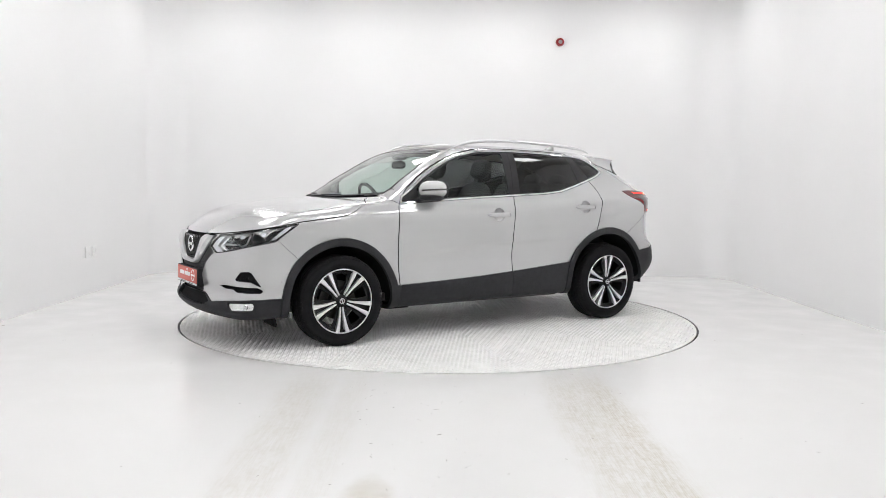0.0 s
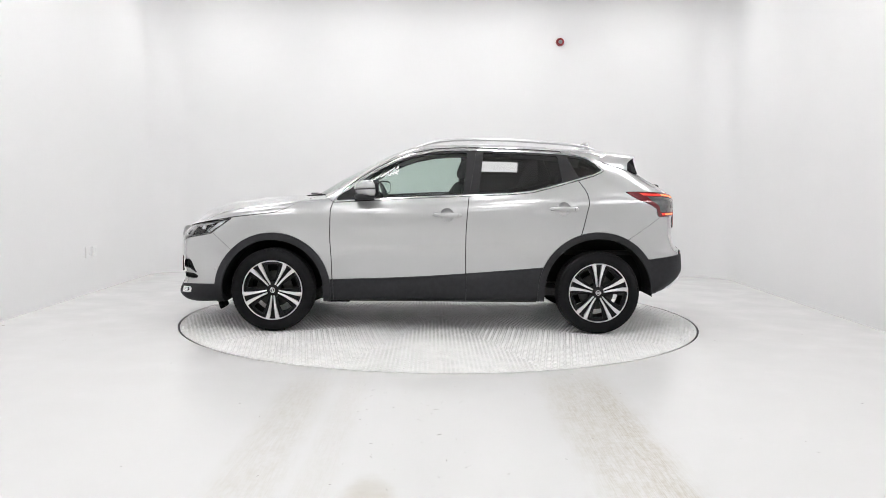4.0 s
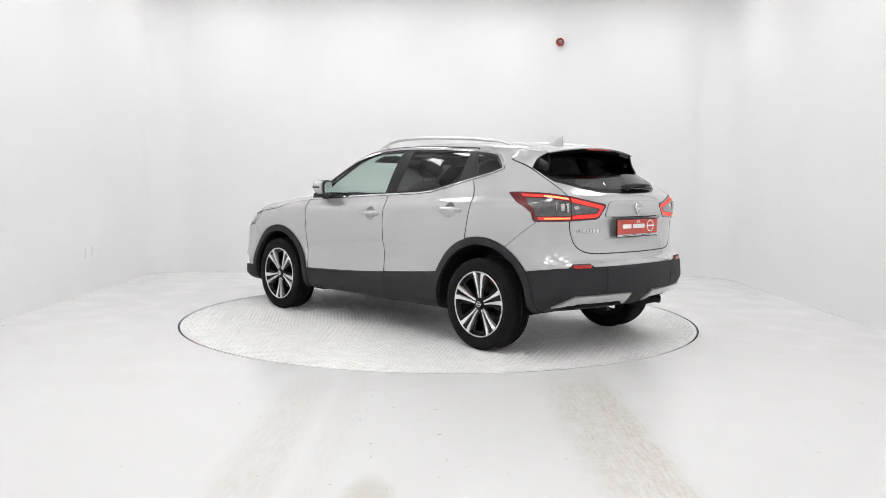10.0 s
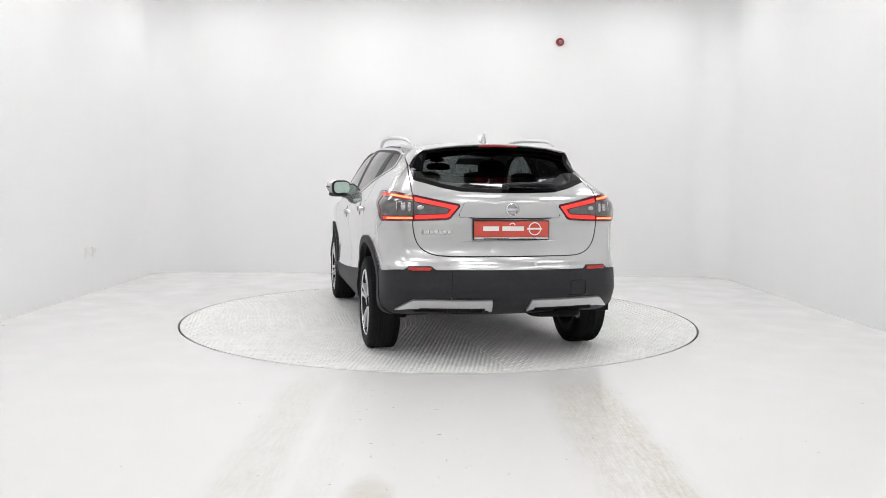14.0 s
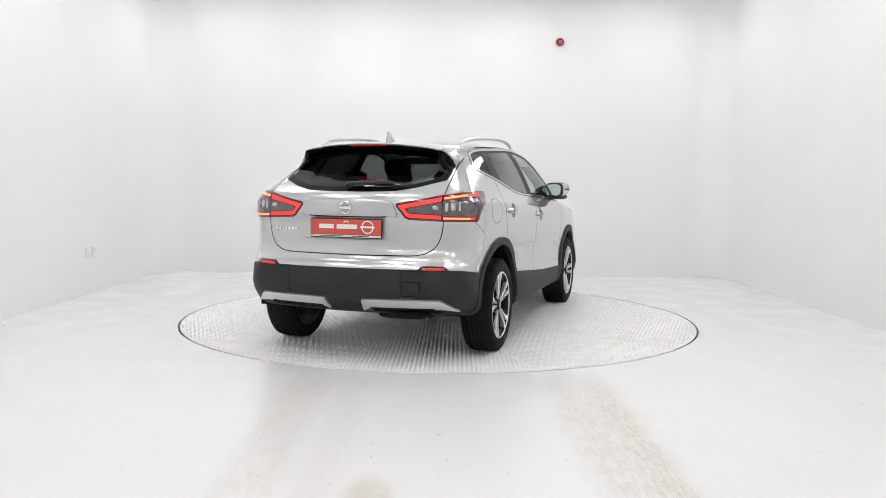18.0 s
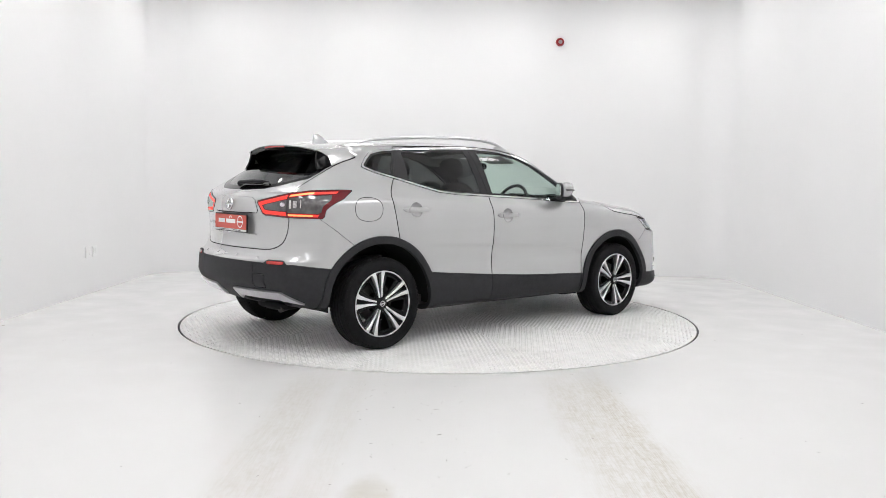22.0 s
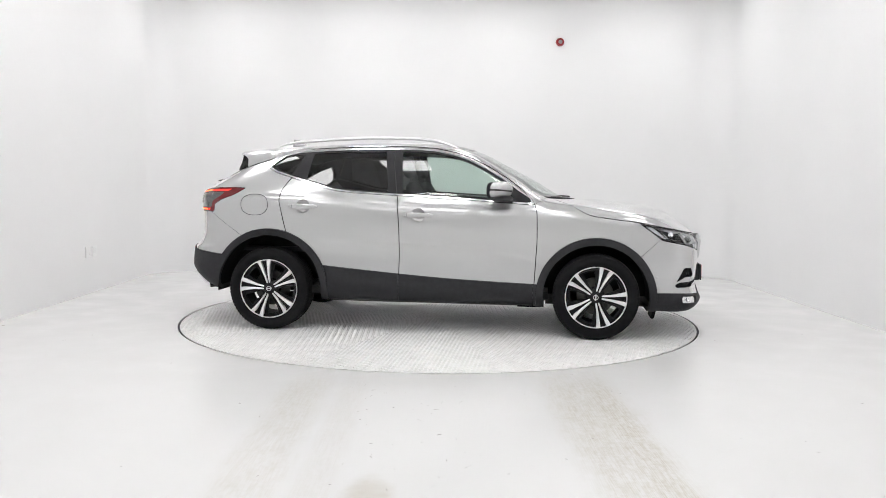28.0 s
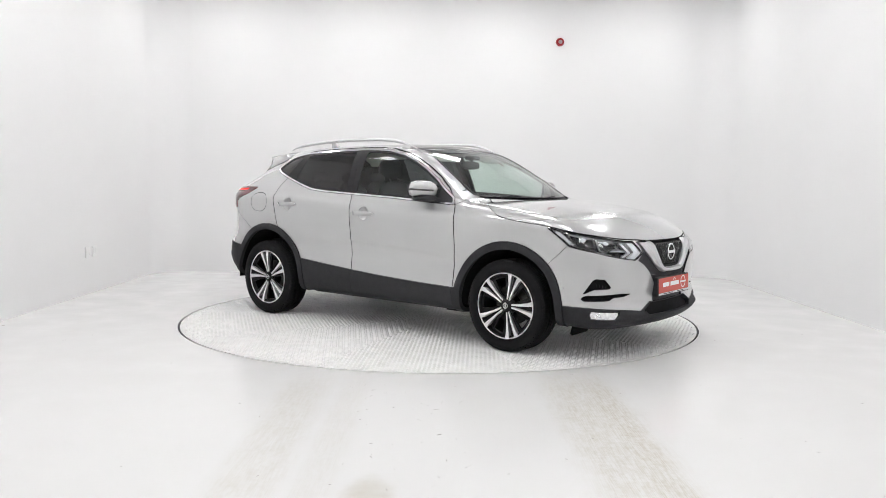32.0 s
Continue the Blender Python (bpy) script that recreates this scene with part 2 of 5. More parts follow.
def floor_material():
    """Glossy white resin floor: scuffs, faint dirt and two pale brown tyre tracks that lead to the turntable."""
    m = material("white_resin_floor", (0.67, 0.665, 0.66), 0.19, coat=0.0, spec=0.42, rvar=0.04, bump=0.03, bscale=60)
    nt = m.node_tree
    b = nt.nodes["Principled BSDF"]
    pos = nt.nodes.new("ShaderNodeTexCoord").outputs["Object"]
    sep = nt.nodes.new("ShaderNodeSeparateXYZ")
    nt.links.new(pos, sep.inputs[0])

    def calc(op, a, c, d=None):
        n = nt.nodes.new("ShaderNodeMath")
        n.operation = op
        for k, v in enumerate((a, c, d)):
            if v is None:
                continue
            if isinstance(v, (int, float)):
                n.inputs[k].default_value = v
            else:
                nt.links.new(v, n.inputs[k])
        return n.outputs[0]

    def ramp(v, a, c, lo=0.0, hi=1.0):
        n = nt.nodes.new("ShaderNodeMapRange")
        n.interpolation_type = "SMOOTHSTEP"
        for k, w in zip(("From Min", "From Max", "To Min", "To Max"), (a, c, lo, hi)):
            n.inputs[k].default_value = w
        nt.links.new(v, n.inputs["Value"])
        return n.outputs[0]

    def noise_at(scale, detail, sx=1.0, sy=1.0):
        mp = nt.nodes.new("ShaderNodeMapping")
        mp.inputs["Scale"].default_value = (sx, sy, 1)
        nt.links.new(pos, mp.inputs["Vector"])
        n = nt.nodes.new("ShaderNodeTexNoise")
        n.inputs["Scale"].default_value, n.inputs["Detail"].default_value = scale, detail
        nt.links.new(mp.outputs[0], n.inputs["Vector"])
        return n.outputs["Fac"]

    x, y = sep.outputs[0], sep.outputs[1]
    dirt = None
    for centre, half, amount in ((-0.78, 0.20, 0.36), (-0.50, 0.12, 0.18), (0.85, 0.30, 0.6), (0.95, 0.14, 0.75)):
        d = calc("ABSOLUTE", calc("SUBTRACT", x, centre), 0)
        band = ramp(calc("ADD", d, calc("MULTIPLY", noise_at(5, 4, 2.0, 0.6), half * 0.5)), half * 1.25, half * 0.55)
        band = calc("MULTIPLY", band, amount)
        dirt = band if dirt is None else calc("MAXIMUM", dirt, band)
    near = ramp(y, -1.9, -2.9)
    streak = ramp(noise_at(9, 5, 6.0, 0.5), 0.38, 0.68)
    blot = ramp(noise_at(7, 6), 0.34, 0.66)
    fine = ramp(noise_at(26, 4, 7.0, 0.22), 0.44, 0.58)
    speck = ramp(noise_at(38, 4, 1.0, 0.7), 0.42, 0.62)
    rub = calc("ADD", calc("MULTIPLY", streak, 0.28), calc("ADD", calc("MULTIPLY", blot, 0.22), calc("ADD", calc("MULTIPLY", fine, 0.38), calc("MULTIPLY", speck, 0.30))))
    dirt = calc("MULTIPLY", calc("MULTIPLY", dirt, near), calc("ADD", 0.18, rub))
    # one brown spill near the camera and faint grime all over
    spill = calc("ADD", calc("POWER", calc("MULTIPLY", calc("ADD", x, 0.275), 8.8), 2), calc("POWER", calc("MULTIPLY", calc("ADD", y, 4.40), 3.6), 2))
    spill = calc("MULTIPLY", ramp(calc("ADD", spill, calc("MULTIPLY", noise_at(9, 5), 1.3)), 2.0, 0.3), 0.7)
    dirt = calc("MAXIMUM", dirt, spill)
    grime = calc("MULTIPLY", ramp(noise_at(1.3, 6), 0.5, 0.75), 0.05)
    dirt = calc("MINIMUM", calc("ADD", dirt, grime), 1.0)
    mix = nt.nodes.new("ShaderNodeMix")
    mix.data_type = "RGBA"
    mix.inputs[6].default_value, mix.inputs[7].default_value = (0.755, 0.75, 0.747, 1), (0.56, 0.525, 0.455, 1)
    nt.links.new(dirt, mix.inputs[0])
    nt.links.new(mix.outputs[2], b.inputs["Base Color"])
    base = b.inputs["Roughness"].links[0].from_socket
    nt.links.new(calc("ADD", base, calc("MULTIPLY", dirt, 0.02)), b.inputs["Roughness"])
    return m


FLOOR = floor_material()
TABLE_R = 2.263


def floor():
    # one sheet with a round pit for the turntable
    n = 128
    verts, faces = [], []
    r = TABLE_R + 0.012
    for z in (0.0, -0.25):
        for i in range(n):
            a = 2 * math.pi * i / n
            verts.append((r * math.cos(a), r * math.sin(a), z))
    for i in range(n):
        a = 2 * math.pi * i / n
        c, s = math.cos(a), math.sin(a)
        k = min((X1 if c > 0 else -X0) / max(abs(c), 1e-6), (Y1 if s > 0 else -Y0) / max(abs(s), 1e-6))
        verts.append((c * k, s * k, 0.0))
    corners = [(X0, Y0), (X1, Y0), (X1, Y1), (X0, Y1)]
    for i in range(n):
        j = (i + 1) % n
        faces.append((2 * n + i, 2 * n + j, j, i))
        faces.append((i, j, n + j, n + i))
    for cx, cy in corners:
        a = math.atan2(cy, cx) % (2 * math.pi)
        i = int(a / (2 * math.pi) * n)
        verts.append((cx, cy, 0.0))
        faces.append((2 * n + i, len(verts) - 1, 2 * n + (i + 1) % n))
    ob = mesh_object("floor", verts, faces, FLOOR)
    tagged(ob, "glossy white resin floor with faint brown tyre tracks", "floor", kind="structure")
    bm = bmesh.new()
    lathe(bm, [(0.0, -0.25), (r, -0.25)], 96)
    tagged(part("floor_pit", bm, GAP), "dark pit below the turntable", "pit", kind="structure")


floor()


def ceiling_light(x, y, w=0.6, l=1.2):
    ob = tagged(new("ceiling_light"), "white framed flat LED panel on the ceiling", "ceiling light", "ceiling lights")
    bm = bmesh.new()
    t = 0.02
    for x0, x1, y0, y1 in ((-w / 2, w / 2, -l / 2, -l / 2 + t), (-w / 2, w / 2, l / 2 - t, l / 2), (-w / 2, -w / 2 + t, -l / 2 + t, l / 2 - t), (w / 2 - t, w / 2, -l / 2 + t, l / 2 - t)):
        box(bm, x0, x1, y0, y1, -0.05, 0.0)
    part("frame", bm, FRAMEWHITE, ob)
    bm = bmesh.new()
    box(bm, -w / 2 + t, w / 2 - t, -l / 2 + t, l / 2 - t, -0.042, -0.01)
    part("diffuser", bm, LIGHTBOX, ob, "glowing white diffuser")
    ob.matrix_basis = pose(x, y, ZC)
    return ob


LAMP = ceiling_light(-2.7, -7.7, 0.62, 0.62)
for y in (-7.7, -4.4, -2.25, 0.1, 2.4):
    for x in (-2.4 if y == -2.25 else -2.7, -0.95, 0.73, 2.65 if y == -2.25 else 2.7):
        if (x, y) != (-2.7, -7.7):
            copy_thing(LAMP, pose(x, y, ZC))


# ---------------------------------------------------------------- small things of the room
def alarm_sounder():
    ob = tagged(new("alarm_sounder"), "round dark red alarm sounder on the white back wall", "alarm")
    m = pose(1.545, Y1, 3.06, 90, 0, 0)
    bm = bmesh.new()
    lathe(bm, [(0.0, 0.0), (0.052, 0.0), (0.055, 0.012), (0.05, 0.03), (0.0, 0.03)], 32, m)
    part("base", bm, ALARMRED, ob)
    bm = bmesh.new()
    lathe(bm, [(0.024, 0.03), (0.05, 0.03), (0.047, 0.052), (0.036, 0.058), (0.026, 0.05)], 32, m, closed=True)
    part("ring", bm, ALARMRED, ob)
    bm = bmesh.new()
    lathe(bm, [(0.026, 0.03), (0.025, 0.045), (0.012, 0.053), (0.0, 0.054)], 24, m)
    part("lens", bm, ALARMGREY, ob, "pale grey lens")


alarm_sounder()


def wall_socket(y):
    ob = tagged(new("wall_socket"), "white double socket plate on the side wall", "socket", "wall sockets")
    bm = bmesh.new()
    box(bm, X0, X0 + 0.012, y - 0.06, y + 0.06, 0.385, 0.50, 0.003)
    part("plate", bm, SOCKET, ob)
    for k in (-0.028, 0.028):
        bm = bmesh.new()
        box(bm, X0 + 0.0125, X0 + 0.018, y + k - 0.02, y + k + 0.02, 0.41, 0.475, 0.002)
        part("socket_face", bm, SOCKET, ob)


wall_socket(1.28)
wall_socket(1.45)
SCUFF = material("dark_floor_mark", (0.22, 0.2, 0.18), 0.6, grain=0.4, scale=40)


def floor_marks():
    """Thin dark scuffs and crumbs on the resin, as one flake layer."""
    rnd = random.Random(4)
    verts, faces = [], []

    def flake(x, y, l, w, a):
        k = len(verts)
        n = 7
        for i in range(n):
            t = 2 * math.pi * i / n
            r = rnd.uniform(0.6, 1.1)
            u, v = l * r * math.cos(t), w * r * math.sin(t)
            verts.append((x + u * math.cos(a) - v * math.sin(a), y + u * math.sin(a) + v * math.cos(a), 0.0012))
        verts.append((x, y, 0.0025))
        for i in range(n):
            faces.append((k + i, k + (i + 1) % n, k + n))
    flake(-3.61, -0.70, 0.02, 0.014, 0.2)
    for x, y, w in ((-3.56, 3.32, 0.02), (-3.50, 3.35, 0.012), (-3.61, 3.28, 0.016), (-3.47, 3.30, 0.008), (-3.52, 3.22, 0.007)):
        flake(x, y, w, w * 0.5, x * 40)
    flake(2.18, -1.06, 0.012, 0.009, 1.0), flake(1.86, -1.62, 0.008, 0.006, 0.0)
    flake(-1.35, -4.05, 0.005, 0.005, 0.0), flake(0.30, -4.10, 0.009, 0.005, 0.2), flake(-3.55, 3.05, 0.05, 0.008, 1.2)
    for _ in range(46):
        flake(rnd.uniform(-0.45, 0.15), rnd.uniform(-4.3, -2.5), rnd.uniform(0.004, 0.024) * rnd.uniform(0.3, 1), rnd.uniform(0.0008, 0.0018), rnd.uniform(-1.5, 1.5))
    for _ in range(60):
        flake(rnd.uniform(-3.3, 3.3), rnd.uniform(-4.4, -0.2), rnd.uniform(0.003, 0.016), rnd.uniform(0.0008, 0.002), rnd.uniform(0, 3))
    inside = [f for f in faces if math.hypot(*verts[f[0]][:2]) > TABLE_R + 0.05]
    tagged(mesh_object("floor_scuffs", verts, inside, SCUFF), "small dark scuffs and crumbs on the white floor", "scuffs", kind="stuff")


floor_marks()
# ---------------------------------------------------------------- turntable
TABLE = tagged(new("turntable"), "round pale tread-plate turntable flush with the floor", "turntable")
bm = bmesh.new()
lathe(bm, [(0.0, -0.006), (TABLE_R - 0.002, -0.006), (TABLE_R, -0.008), (TABLE_R, -0.12), (0.0, -0.12)], 160)
part("deck", bm, GAP, TABLE, "dark steel underlay in the joints")


def sector_plate(k, n=10):
    """One of the ten wedges of painted tread plate, with thin open joints to its neighbours."""
    a0, a1 = 2 * math.pi * k / n, 2 * math.pi * (k + 1) / n
    g = 0.0015
    bm = bmesh.new()
    top = [(g / math.sin(math.pi / n), (a0 + a1) / 2)]
    pts = [(top[0][0] * math.cos(top[0][1]), top[0][0] * math.sin(top[0][1]))]
    for i in range(13):
        a = a0 + (a1 - a0) * i / 12
        a += g / TABLE_R * (1 - 2 * i / 12)
        pts.append(((TABLE_R - 0.006) * math.cos(a), (TABLE_R - 0.006) * math.sin(a)))
    prism(bm, pts, 0.006, pose(0, 0, -0.006))
    return part("tread_plate", bm, TREAD, TABLE)


for k in range(10):
    sector_plate(k)


def treads():
    """Raised lozenges of the tread plate, turned with each wedge."""
    step, verts, faces = 0.031, [], []
    lz = [(-0.0135, 0.0), (0.0, -0.0042), (0.0135, 0.0), (0.0, 0.0042)]
    for k in range(10):
        a0 = 2 * math.pi * (k + 0.5) / 10
        c, s = math.cos(a0), math.sin(a0)
        for i in range(2, int(TABLE_R / step)):
            for j in range(-int(i * 0.33), int(i * 0.33) + 1):
                x, y = i * step, j * step
                if math.hypot(x, y) > TABLE_R - 0.03:
                    continue
                t = math.pi / 4 if (i + j) % 2 else -math.pi / 4
                b = len(verts)
                for q, z in ((1.0, 0.0), (0.62, 0.0034)):
                    for u, v in lz:
                        px, py = x + q * (u * math.cos(t) - v * math.sin(t)), y + q * (u * math.sin(t) + v * math.cos(t))
                        verts.append((px * c - py * s, px * s + py * c, z))
                faces.append((b + 4, b + 5, b + 6, b + 7))
                faces.extend((b + m, b + (m + 1) % 4, b + 4 + (m + 1) % 4, b + 4 + m) for m in range(4))
    ob = mesh_object("tread_pattern", verts, faces, LOZENGE, TABLE)
    tagged(ob, kind="stuff")


treads()

# ---------------------------------------------------------------- the car: one smooth body, from which the panels are carved
TOP = spline((-2.3, 1.32), (-1.75, 1.47), (-1.5, 1.508), (-1.2, 1.533), (-0.8, 1.553), (-0.4, 1.562), (0.0, 1.553), (0.19, 1.533),
             (0.316, 1.496), (0.438, 1.446), (0.683, 1.320), (0.805, 1.257), (0.927, 1.183), (1.061, 1.112), (1.16, 1.092), (1.316, 1.084),
             (1.533, 1.064), (1.774, 1.030), (1.894, 1.000), (2.014, 0.951), (2.134, 0.877), (2.218, 0.806), (2.3, 0.70))
REAR = spline((0.25, -1.93), (0.35, -2.02), (0.40, -2.08), (0.46, -2.135), (0.52, -2.16), (0.60, -2.155), (0.661, -2.145), (0.70, -2.105), (0.74, -2.085),
              (0.80, -2.07), (0.94, -2.066), (1.0, -2.078), (1.084, -2.074), (1.132, -2.05), (1.18, -1.985), (1.25, -1.86), (1.343, -1.71), (1.43, -1.585), (1.56, -1.40))
FRONT = spline((0.18, 2.08), (0.25, 2.19), (0.30, 2.225), (0.35, 2.205), (0.42, 2.185), (0.5, 2.195), (0.6, 2.20), (0.7, 2.20), (0.78, 2.205), (0.83, 2.17), (1.0, 2.0))
SIDE = spline((0.2, 0.79), (0.27, 0.845), (0.34, 0.872), (0.42, 0.882), (0.52, 0.877), (0.62, 0.874), (0.72, 0.882), (0.82, 0.890), (0.88, 0.8945), (0.93, 0.8955), (0.97, 0.893), (1.0, 0.8865),
              (1.02, 0.8790), (1.05, 0.8640), (1.075, 0.8550), (1.11, 0.8440), (1.17, 0.8230), (1.23, 0.7992), (1.29, 0.7725), (1.345, 0.7455), (1.40, 0.7157), (1.45, 0.6862), (1.5, 0.6544), (1.62, 0.57))


BOW = 0.235
CREASE = spline((-1.4, 0.765), (-0.9, 0.745), (-0.4, 0.728), (0.0, 0.712), (0.4, 0.690), (0.65, 0.665), (0.80, 0.630), (1.0, 0.56), (1.4, 0.4))


def smax(a, b, k):
    h = np.maximum(k - np.abs(a - b), 0) / k
    return np.maximum(a, b) + h * h * k * 0.25


def body(p):
    """How far a point lies outside the body, in metres (negative within)."""
    x, y, z = p[..., 0], np.abs(p[..., 1]), p[..., 2]
    front_pull = np.clip(x - 0.95, 0, None) ** 2 * np.interp(z, [0.5, 0.85], [0.02, 0.07])
    high = np.clip(z - 1.05, 0, None)
    rear_pull = np.clip(-0.6 - x, 0, None) ** 2 * (0.028 + 1.3 * high * high)
    fore_pull = np.clip(x + 0.1, 0, None) ** 2 * 0.22 * high
    crease = CREASE(x)
    scallop = 0.009 / (1 + np.exp(np.clip((z - crease) / 0.008, -30, 30))) * np.clip((z - 0.44) / 0.16, 0, 1) * np.clip((x + 1.0) / 0.5, 0, 1) * np.clip((0.98 - x) / 0.2, 0, 1)
    lift = np.interp(x, [-1.35, -1.0, -0.7, 0.0, 0.9], [0.085, 0.06, 0.04, 0.0, -0.02]) * np.exp(-((z - 1.05) / 0.12) ** 2)
    side = y - (SIDE(z - lift) - front_pull - rear_pull - fore_pull - scallop)
    bow = np.where(x > 0, np.clip(x / 0.8, 0, 1) * 0.26, 0.0)
    top = (z - (TOP(x + bow * y * y) - np.interp(x, [-1.6, 0.0, 0.3, 1.0, 1.4, 2.2], [0.10, 0.13, 0.08, 0.03, 0.06, 0.05]) * y * y)) * 0.9
    bulge = 0.5 + 0.5 * np.tanh((np.interp(x, [1.0, 1.6, 2.1], [0.60, 0.52, 0.36]) - y) / 0.11)
    top = top - 0.008 * bulge * np.clip((x - 1.1) / 0.25, 0, 1)
    front = x - (FRONT(z) - BOW * y * y)
    rear = (REAR(z) + 0.25 * y * y) - x
    rear = rear * np.interp(z, [1.1, 1.2], [1.0, 0.72])
    low = np.interp(x, [-2.2, -1.75, -1.5, 1.6, 2.2], [0.34, 0.33, 0.27, 0.25, 0.215]) - z
    f = smax(side, front, 0.16)
    f = smax(f, rear, np.interp(z, [0.5, 0.9, 1.2, 1.4], [0.16, 0.2, 0.12, 0.06]))
    f = smax(f, top, np.interp(x, [-1.0, 0.2, 0.8, 1.3], [0.10, 0.08, 0.07, 0.10]))
    return smax(f, low, 0.05)


def body_normal(p):
    e = 0.004
    g = np.stack([body(p + np.eye(3)[k] * e) - body(p - np.eye(3)[k] * e) for k in range(3)], -1)
    return g / np.linalg.norm(g, axis=-1, keepdims=True)


def reach(origin, way, far=2.6):
    """Where rays that start inside the body leave it."""
    lo, hi = np.zeros(len(origin)), np.full(len(origin), far)
    for _ in range(26):
        mid = (lo + hi) / 2
        inside = body(origin + way * mid[:, None]) < 0
        lo, hi = np.where(inside, mid, lo), np.where(inside, hi, mid)
    return origin + way * ((lo + hi) / 2)[:, None]


class Skin:
    """The left half of the body as triangles that can be cut along smooth lines."""

    def __init__(self):
        zc, ends, step = 0.74, (-1.25, 1.35), 0.0125
        spine = [(x, 0.0) for x in np.arange(ends[0], ends[1] + 1e-6, step)]
        fan = 74
        rear = [(ends[0], -math.pi / 2 * (1 - k / fan)) for k in range(fan)]
        front = [(ends[1], math.pi / 2 * k / fan) for k in range(1, fan + 1)]
        rows = rear + spine + front
        m = 250
        ang = np.linspace(-math.pi / 2, math.pi / 2, m)
        org, way = [], []
        for x, lean in rows:
            c, s = math.cos(lean), math.sin(lean)
            org.append(np.tile((x, 0.0, zc), (m, 1)))
            # within an end fan the rays swing from across to along the car
            way.append(np.stack([np.full(m, s), c * np.cos(ang), c * np.sin(ang)], 1))
        org, way = np.concatenate(org), np.concatenate(way)
        self.p = reach(org, way)
        self.p[:, 1] = np.maximum(self.p[:, 1], 0.0)
        i, j = np.meshgrid(np.arange(len(rows) - 1), np.arange(m - 1), indexing="ij")
        a = (i * m + j).ravel()
        self.t = np.concatenate([np.stack([a, a + m, a + m + 1], 1), np.stack([a, a + m + 1, a + 1], 1)])
        area = np.linalg.norm(np.cross(self.p[self.t[:, 1]] - self.p[self.t[:, 0]], self.p[self.t[:, 2]] - self.p[self.t[:, 0]]), axis=1)
        self.t = self.t[area > 1e-9]
        self.n = body_normal(self.p)
        self.made = {}
        nn = np.cross(self.p[self.t[:, 1]] - self.p[self.t[:, 0]], self.p[self.t[:, 2]] - self.p[self.t[:, 0]])
        if (nn * self.n[self.t[:, 0]]).sum() < 0:
            self.t = self.t[:, [0, 2, 1]]

    def cut(self, tris, field):
        """Splits triangles along field = 0: those within (negative) and those outside."""
        if len(tris) == 0:
            return tris, tris
        used = np.unique(tris)
        v = np.full(len(self.p), 1.0)
        v[used] = field(self.p[used])
        v[np.abs(v) < 2e-4] = 2e-4
        neg = v[tris] < 0
        count = neg.sum(1)
        ins, outs = [tris[count == 3]], [tris[count == 0]]
        for want, lone_neg in ((1, True), (2, False)):
            t = tris[count == want]
            if not len(t):
                continue
            mask = neg[count == want] if lone_neg else ~neg[count == want]
            k = mask.argmax(1)
            r = np.arange(len(t))
            a, b, c = t[r, k], t[r, (k + 1) % 3], t[r, (k + 2) % 3]
            ab, ac = self.split(a, b, v), self.split(a, c, v)
            tip = [np.stack([a, ab, ac], 1)]
            rest = [np.stack([ab, b, c], 1), np.stack([ab, c, ac], 1)]
            (ins if lone_neg else outs).extend(tip)
            (outs if lone_neg else ins).extend(rest)
        return np.concatenate(ins), np.concatenate(outs)

    def split(self, a, b, v):
        lo, hi = np.minimum(a, b), np.maximum(a, b)
        key = lo.astype(np.int64) * 10000000 + hi
        uniq, first, inv = np.unique(key, return_index=True, return_inverse=True)
        lo, hi = lo[first], hi[first]
        w = v[lo] / (v[lo] - v[hi])
        pos = self.p[lo] + (self.p[hi] - self.p[lo]) * w[:, None]
        cache = self.made
        ids = np.empty(len(uniq), np.int64)
        fresh = []
        for i, k in enumerate(uniq.tolist()):
            old = cache.get((k, round(float(w[i]), 5)))
            if old is None:
                fresh.append(i)
                old = cache[(k, round(float(w[i]), 5))] = len(self.p) + len(fresh) - 1
            ids[i] = old
        if fresh:
            self.p = np.concatenate([self.p, pos[fresh]])
            self.n = np.concatenate([self.n, body_normal(pos[fresh])])
        return ids[inv]


def polygon(points, axes, rounding=0.0):
    """Signed distance to an outline drawn in a plane of the car: 'xz' from the side, 'yz' from the end, 'xy' from above,
    'uz' round the rear corner, 'wz' round the front corner."""
    q = np.array(points, float)
    if rounding:
        for _ in range(3):
            q = np.stack([0.75 * q + 0.25 * np.roll(q, -1, 0), 0.25 * q + 0.75 * np.roll(q, -1, 0)], 1).reshape(-1, 2)

    def field(p):
        x, y, z = p.T
        u = np.stack([{"x": x, "y": y, "z": z, "u": -x - y, "w": x - y}[c] for c in axes], 1)
        best = np.full(len(u), 1e9)
        inside = np.zeros(len(u), bool)
        for a, b in zip(q, np.roll(q, -1, 0)):
            e, w = b - a, u - a
            s = np.clip((w @ e) / max(e @ e, 1e-12), 0, 1)
            d = w - s[:, None] * e
            best = np.minimum(best, (d * d).sum(1))
            cross = (a[1] > u[:, 1]) != (b[1] > u[:, 1])
            with np.errstate(divide="ignore", invalid="ignore"):
                at = a[0] + (u[:, 1] - a[1]) / (b[1] - a[1]) * (b[0] - a[0])
            inside ^= cross & (u[:, 0] < at)
        return np.where(inside, -1, 1) * np.sqrt(best)
    return field


